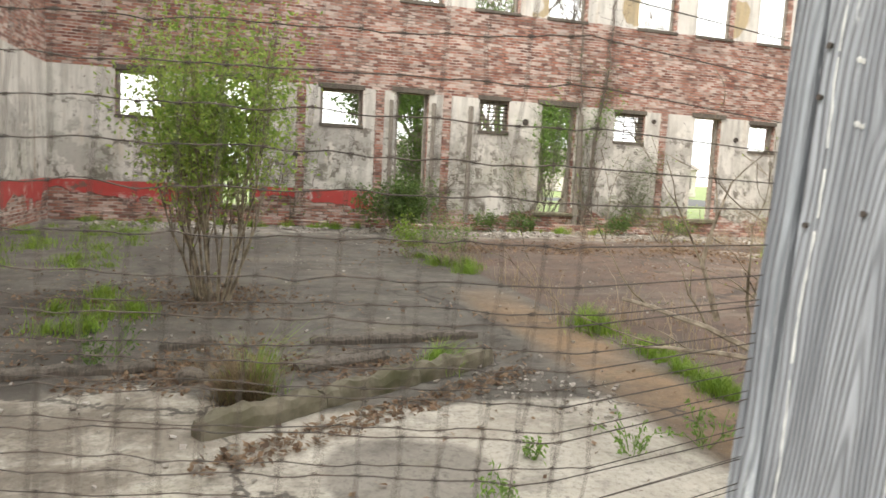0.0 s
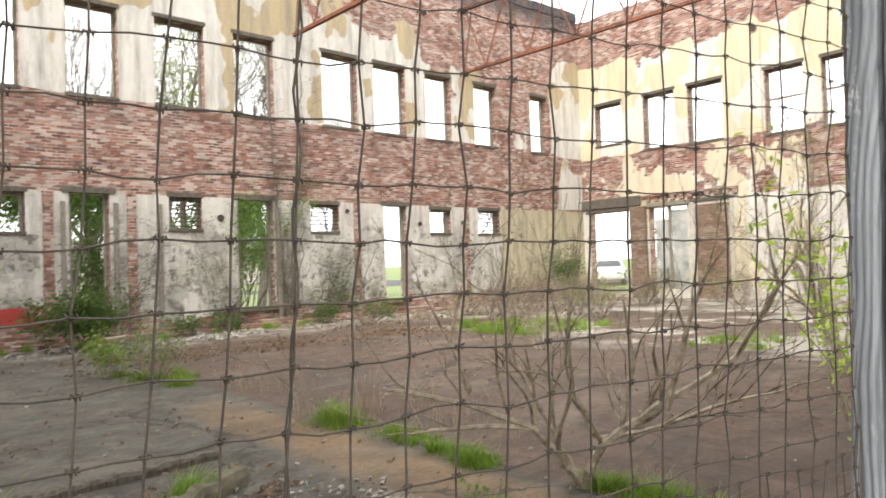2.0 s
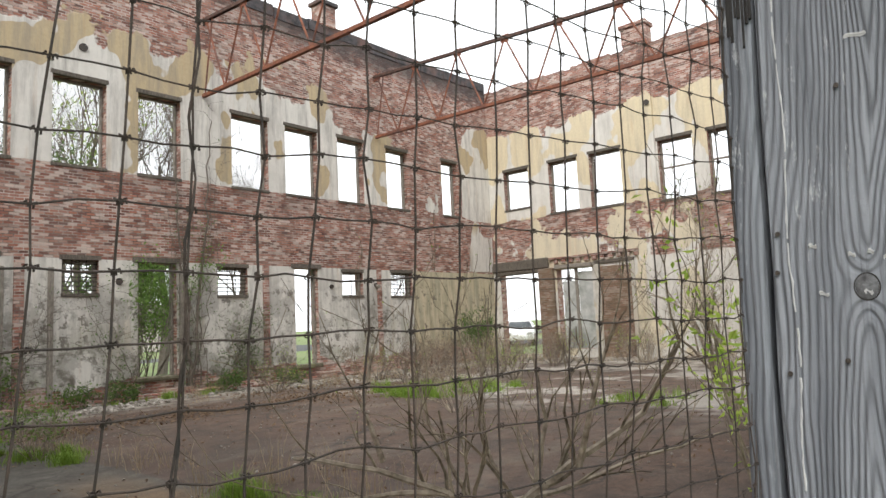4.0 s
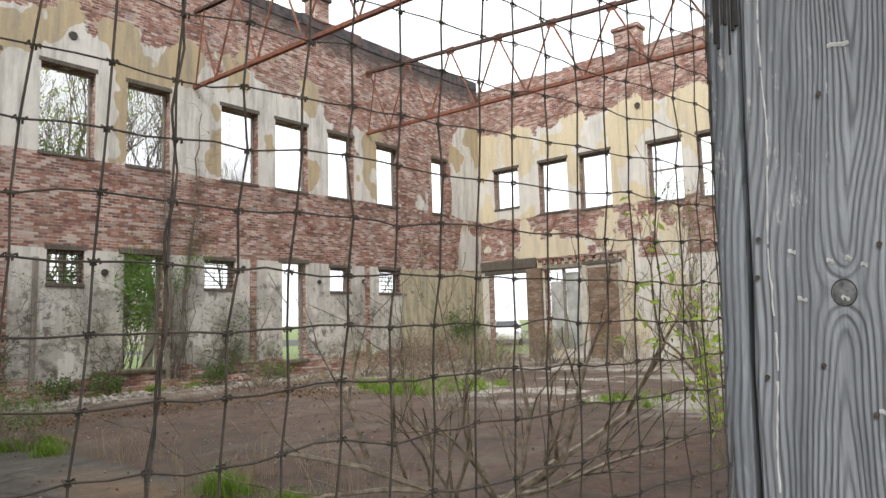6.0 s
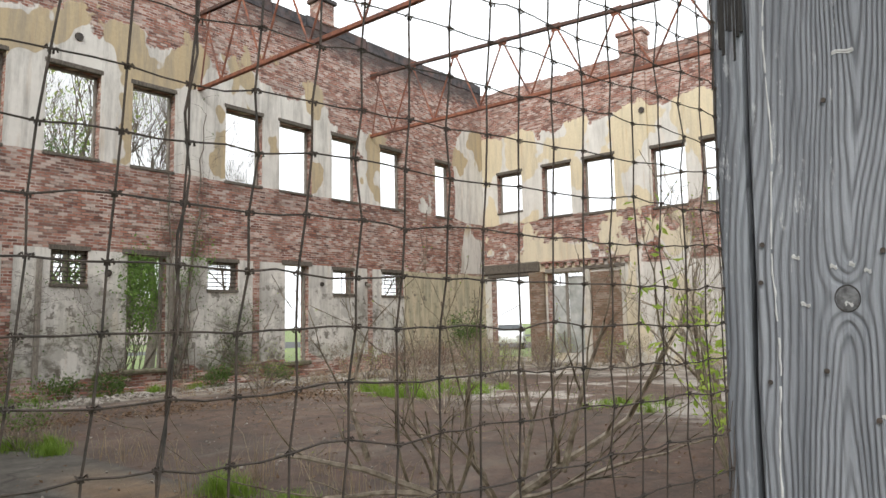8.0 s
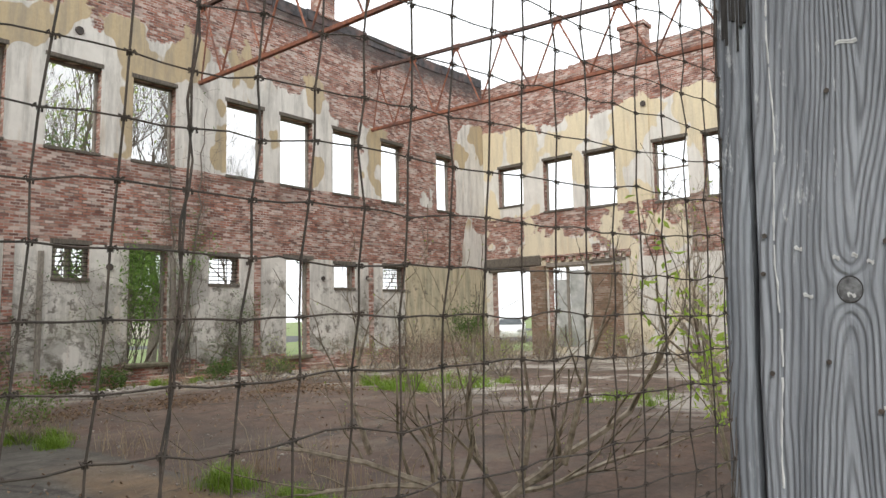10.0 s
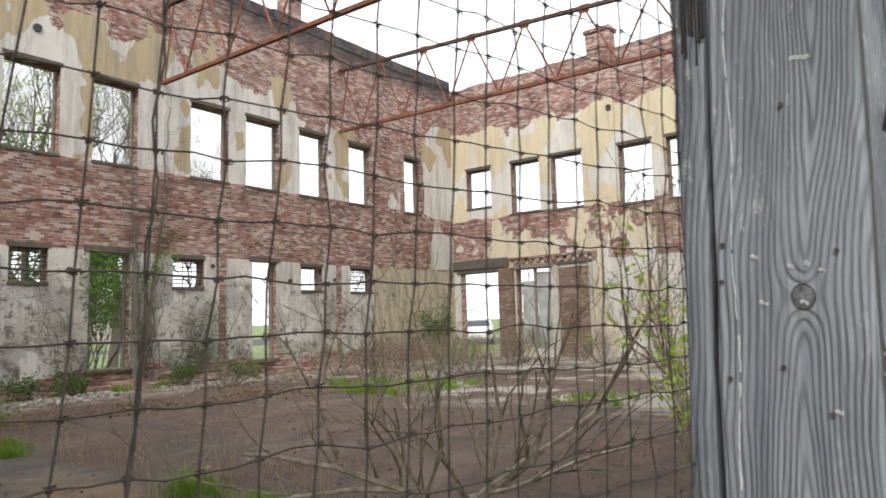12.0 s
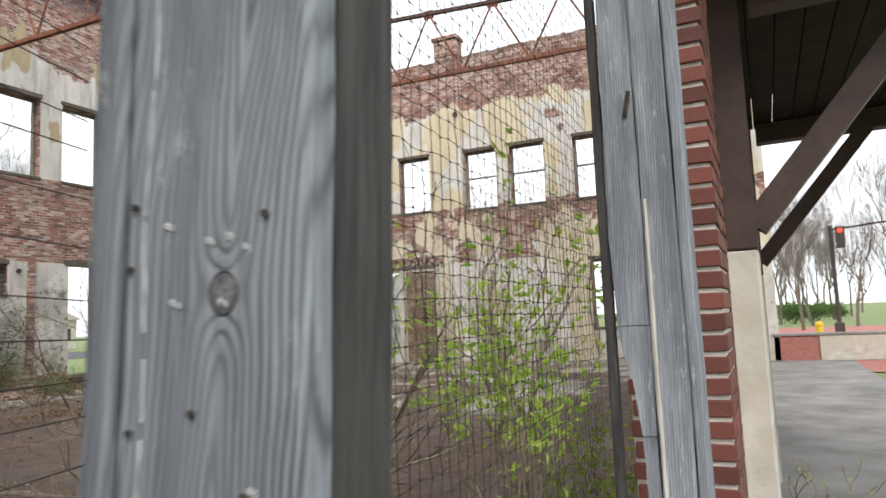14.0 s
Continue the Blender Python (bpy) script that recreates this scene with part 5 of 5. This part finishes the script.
# mossy kerb and rotten boards on the slab
def rotten_length(name, p, q, half, high, material, parent, seed, rough):
    """A weathered length on the floor whose top and sides are eaten away unevenly."""
    rng = random.Random(seed)
    way = (q - p).normalized()
    side = Vector((-way.y, way.x, 0))
    cuts = max(8, int((q - p).length / 0.04))
    verts, faces = [], []
    for k in range(cuts + 1):
        c = p.lerp(q, k / cuts)
        end = 0.75 if k in (0, cuts) else 1.0
        top_z = high * (1 + rough * 1.6 * noise.noise(Vector((seed, k * 0.35, 0)))) * end
        for u, z in ((-1.0, -0.02), (-1.0, 0.55 * top_z), (-0.72, 0.95 * top_z), (0.0, top_z), (0.72, 0.95 * top_z), (1.0, 0.55 * top_z), (1.0, -0.02)):
            wide = half * u * (1 + rough * 0.8 * noise.noise(Vector((k * 0.4, seed + u * 3, 2)))) * end
            verts.append(c + side * wide + Vector((0, 0, max(z + rng.gauss(0, 0.004) * (z > 0), -0.02))) + way * rng.gauss(0, 0.004))
    for k in range(cuts):
        for i in range(6):
            m = k * 7 + i
            faces.append((m, m + 7, m + 8, m + 1))
    faces += [tuple(range(7)), tuple(range(cuts * 7, cuts * 7 + 7))[::-1]]
    return mesh_object(name, verts, faces, material, parent)


kerb = thing("broken_kerb", "mossy broken concrete kerb lying across the slab", "kerb")
a, b = Vector((-21.22, -12.52, 0)), Vector((-19.25, -11.33, 0))
for k in range(3):
    rotten_length("kerb_length", a.lerp(b, k / 3 + 0.001), a.lerp(b, (k + 1) / 3 - 0.001), 0.065, 0.115, M_CONCRETE, kerb, 31 + k, 0.22)
for ax, ay, bx, by, w in ((-20.66, -11.42, -20.0, -11.18, 0.07), (-20.50, -10.72, -19.12, -10.62, 0.06), (-20.62, -11.28, -20.05, -11.10, 0.05), (-21.56, -10.82, -21.2, -10.58, 0.05), (-22.6, -11.42, -21.55, -11.30, 0.05), (-21.4, -11.55, -20.9, -11.5, 0.06)):
    ob = rotten_length("rotten_board", Vector((ax, ay, 0)), Vector((bx, by, 0)), w, 0.062, M_WOOD_DARK, None, int(-ax * 100), 0.28)
    tagged(ob, "rotten dark board lying among leaves on the slab", "board", "rotten boards")

# ---- outside: street, car, trees ----
sheet("pavement", -40, 12, -17.75, -15.72, -0.10, 4, 2, M_PAVE, 0, "grey concrete pavement along the front", "pavement")
sheet("red_paving", -3.5, 30, -30, -13.5, -0.115, 2, 2, M_PAVER, 0, "strip of red paving by the corner", "pavement")
sheet("road", 14, 24, -300, 300, -0.12, 2, 2, M_ROAD, 0, "asphalt side street", "road")
sheet("road_far", -300, 300, 26, 33, -0.125, 2, 2, M_ROAD, 0, "asphalt road behind the ruin", "road")
low = thing("low_wall", "low brick planter wall with a white rendered length", "low wall")
box_part("brick_length", (0.0, -17.0, -0.12), (0.3, -15.9, 0.55), M_PAVER, low, 0.02)
box_part("white_length", (-0.02, -21.5, -0.12), (0.3, -17.01, 0.55), M_WHITE, low, 0.02)
box_part("cap", (-0.04, -21.5, 0.552), (0.34, -15.88, 0.62), M_PAVE, low, 0.01)


def car(x, y, turn):
    top = thing("parked_car", "white parked car seen through the gap", "car")
    top.matrix_world = pose(x, y, -0.13, 0, 0, turn)
    paint = mottled("white_car_paint", (0.72, 0.73, 0.74), (0.80, 0.80, 0.80), 2, 0.25)
    # glass colour is lightened to include the sky's reflection
    glass = mottled("sky_pale_car_glass", (0.12, 0.14, 0.15), (0.20, 0.22, 0.23), 3, 0.08)
    outline = [(-2.2, 0.35), (-2.25, 0.75), (-2.1, 0.98), (-1.55, 1.02), (-0.95, 1.44), (0.55, 1.46), (1.20, 1.02), (2.05, 0.90), (2.25, 0.65), (2.22, 0.35)]
    bm = bmesh.new()
    sides = [[bm.verts.new((px, s * (0.86 if pz < 1.1 else 0.70), pz)) for px, pz in outline] for s in (-1, 1)]
    bm.faces.new(sides[0]), bm.faces.new(sides[1][::-1])
    for i in range(len(outline)):
        j = (i + 1) % len(outline)
        bm.faces.new((sides[0][j], sides[0][i], sides[1][i], sides[1][j]))
    bmesh.ops.bevel(bm, geom=list(bm.edges), offset=0.05, segments=2, affect="EDGES")
    bmesh.ops.recalc_face_normals(bm, faces=bm.faces)
    part("body", bm, paint, top, smooth=False)
    for s in (-1, 1):
        for u0, u1 in ((-1.25, -0.25), (-0.18, 0.75)):
            bm = bmesh.new()
            vs = [bm.verts.new(p) for p in ((u0 - 0.05, s * 0.885, 1.03), (u1 + 0.15, s * 0.885, 1.03), (u1 - 0.1, s * 0.735, 1.38), (u0 + 0.25, s * 0.735, 1.38))]
            bm.faces.new(vs)
            bmesh.ops.solidify(bm, geom=list(bm.faces), thickness=0.03)
            part("side_window", bm, glass, top)
        for px in (-1.35, 1.35):
            bm = bmesh.new()
            bmesh.ops.create_cone(bm, cap_ends=True, segments=24, radius1=0.32, radius2=0.32, depth=0.2, matrix=Matrix.Translation((px, s * 0.80, 0.32)) @ Matrix.Rotation(radians(90), 4, "X"))
            w = part("tyre", bm, M_ROAD, top)
            bm = bmesh.new()
            bmesh.ops.create_cone(bm, cap_ends=True, segments=18, radius1=0.2, radius2=0.19, depth=0.03, matrix=Matrix.Translation((px, s * 0.91, 0.32)) @ Matrix.Rotation(radians(90), 4, "X"))
            part("rim", bm, M_FLAKE, w)
    for u0, z0, u1, z1, nm in ((1.13, 1.08, 0.62, 1.42, "windscreen"), (-1.48, 1.08, -1.02, 1.40, "rear_window")):
        bm = bmesh.new()
        o = 0.025 if u0 > 0 else -0.025
        bm.faces.new([bm.verts.new(p) for p in ((u0 + o, -0.74, z0), (u0 + o, 0.74, z0), (u1 + o, 0.60, z1), (u1 + o, -0.60, z1))])
        bmesh.ops.solidify(bm, geom=list(bm.faces), thickness=0.02)
        part(nm, bm, glass, top)
    for s in (-1, 1):
        bm = bmesh.new()
        block(bm, (2.15, s * 0.62 - 0.17, 0.68), (2.28, s * 0.62 + 0.17, 0.82), 0.03)
        part("headlight", bm, M_FLAKE, top)


car(13.5, 8.2, 212)


def tree(x, y, height, seed, leaf=None, per=1, size=0.12, label="bare spring tree behind the ruin", depth=5):
    rng = random.Random(seed)
    top = thing("tree", label, "tree", "trees behind the ruin")
    top.location = (x, y, -0.14)
    paths, tips = [], []
    grow(rng, Vector((0, 0, 0)), Vector((rng.gauss(0, 0.05), rng.gauss(0, 0.05), 1)), height * 0.36, height * 0.013, depth, paths, tips, 0.75, 0.35, 0.09, (4, 5))
    v, f = tubes([([p[0], p[2], p[5]], [r[0], r[2], max(r[5], 0.004)]) if r[0] < 0.03 else (p, r) for p, r in paths], 3)
    mesh_object("trunk", v, f, M_BARK, top)
    if leaf:
        v, f = leaf_mesh(rng, tips[::5] if height > 12 else tips, size, per, size * 2.0)
        mesh_object("crown", v, f, leaf, top)


BEHIND = ((-11.2, 10.5, 19, M_LEAF, 1), (-7.3, 12.0, 19, None, 0), (-14.3, 10.5, 17, None, 0), (-1.8, 14.0, 14, None, 0), (-19.8, 9.0, 11, M_LEAF_DARK, 3), (-15.0, 7.0, 8.5, M_LEAF_DARK, 4), (-9.4, 18.0, 16, None, 0),
          (-11.5, 6.0, 6.0, M_LEAF_DARK, 4), (-23.5, 10.0, 13, M_LEAF, 1), (-17.4, 5.6, 6.5, M_LEAF_DARK, 4), (-3.0, 24.0, 12, None, 0), (6.0, 14.0, 11, None, 0), (12, 3, 9, None, 0))
for k, (x, y, h, leaf, per) in enumerate(BEHIND):
    tree(x, y, h, 200 + k, leaf, per, 0.16, "leafing green tree behind the ruin" if leaf else "bare spring tree behind the ruin", 4 if leaf is M_LEAF_DARK or h < 12.5 else 5)
for k, (x, y, h) in enumerate(((9.0, -20.5, 9.0), (24.0, -17.6, 9.5), (29.0, -20.8, 10.0), (33.0, -18.6, 11.0), (39.0, -16.6, 12.0), (47.0, -18.3, 13.0), (55.0, -21.5, 13.0))):
    tree(x, y, h, 300 + k, None, 0, 0.1, "bare street tree by the crossing", 5)
for k in range(9):
    tree(68 + 6.0 * k, -17.2 - 1.5 * ((k * 4) % 9), 16 + (k * 5) % 5, 360 + k, None, 0, 0.1, "bare tree in the row beyond the crossing", 5)


def signal(x, y):
    top = thing("traffic_signal", "dark traffic signal pole with a red light", "traffic signal")
    rod("pole", (x, y, -0.12), (x, y, 5.0), 0.09, M_IRON, top, 10)
    box_part("base", (x - 0.2, y - 0.2, -0.12), (x + 0.2, y + 0.2, 0.5), M_IRON, top, 0.05)
    rod("arm", (x, y, 4.8), (x - 0.4, y - 4.0, 5.1), 0.05, M_IRON, top, 8)
    for yy, z in ((y - 0.35, 3.9), (y - 2.6, 4.4)):
        h = box_part("signal_head", (x - 0.5, yy - 0.18, z), (x - 0.2, yy + 0.18, z + 1.0), M_IRON, top, 0.03)
        for i in range(3):
            bm = bmesh.new()
            bmesh.ops.create_cone(bm, cap_ends=True, segments=14, radius1=0.11, radius2=0.1, depth=0.04, matrix=Matrix.Translation((x - 0.52, yy, z + 0.2 + 0.3 * i)) @ Matrix.Rotation(radians(90), 4, "Y"))
            part("lens", bm, M_SIGNAL if i == 2 else M_ROAD, h)


n = Nodes("lit_red_lens", 0.4)
n.put(n.bsdf.inputs["Base Color"], (0.6, 0.02, 0.02))
n.put(n.bsdf.inputs["Emission Color"], (1.0, 0.05, 0.03))
n.bsdf.inputs["Emission Strength"].default_value = 3.0
M_SIGNAL = n.mat
signal(15.5, -18.75)
hyd = thing("fire_hydrant", "yellow fire hydrant on the verge", "hydrant")
M_YELLOW = mottled("yellow_paint", (0.60, 0.42, 0.03), (0.70, 0.50, 0.06), 9)
rod("barrel", (9.0, -17.55, -0.12), (9.0, -17.55, 0.55), 0.13, M_YELLOW, hyd, 12)
bm = bmesh.new()
bmesh.ops.create_uvsphere(bm, u_segments=14, v_segments=8, radius=0.15, matrix=Matrix.Translation((9.0, -17.55, 0.58)))
part("bonnet", bm, M_YELLOW, hyd, smooth=True)


def far_house(x, y, w, d, h, wall, turn=0.0):
    top = thing("far_building", "distant pale low building beyond the road", "building", "distant buildings")
    top.matrix_world = pose(x, y, -0.14, 0, 0, turn)
    box_part("wall", (-w / 2, -d / 2, 0), (w / 2, d / 2, h), wall, top, 0.05)
    bm = bmesh.new()
    vs = [bm.verts.new(p) for p in ((-w / 2 - 0.4, -d / 2 - 0.4, h), (w / 2 + 0.4, -d / 2 - 0.4, h), (w / 2 + 0.4, d / 2 + 0.4, h), (-w / 2 - 0.4, d / 2 + 0.4, h), (-w / 2, 0, h + d * 0.22), (w / 2, 0, h + d * 0.22))]
    for q in ((0, 1, 5, 4), (2, 3, 4, 5), (0, 4, 3), (1, 2, 5), (3, 2, 1, 0)):
        bm.faces.new([vs[i] for i in q])
    part("roof", bm, M_FRAME, top)
    for k in range(int(w / 3)):
        box_part("window", (-w / 2 + 1 + 3 * k, -d / 2 - 0.06, 1.0), (-w / 2 + 2.2 + 3 * k, -d / 2 - 0.004, 2.4), M_IRON, top, 0.02)


far_house(-2, 70, 16, 9, 3.4, M_WHITE)
far_house(24, 62, 18, 9, 3.4, M_WHITE)
far_house(75, 16, 16, 9, 4.2, M_WHITE, -90)
for k in range(10):
    plant("hedge_bush", "grey-green clipped bush along the far street", "shrub", (34 + 5.5 * k, -15.6 - 1.9 * ((k * 5) % 4), -0.14), 10, 0.9, 0.03, 2, 400 + k, M_BARK, M_LEAF_DARK, 0.16, 4, 0.2, 0.6, "street bushes", spread=0.8, rise=0.3, kids=(3, 4))
for k in range(9):
    tree(46 + 9 * k, -34 + 5.1 * ((k * 7) % 6), 10 + (k * 3) % 4, 330 + k, None, 0, 0.1, "bare street tree by the crossing", 4)
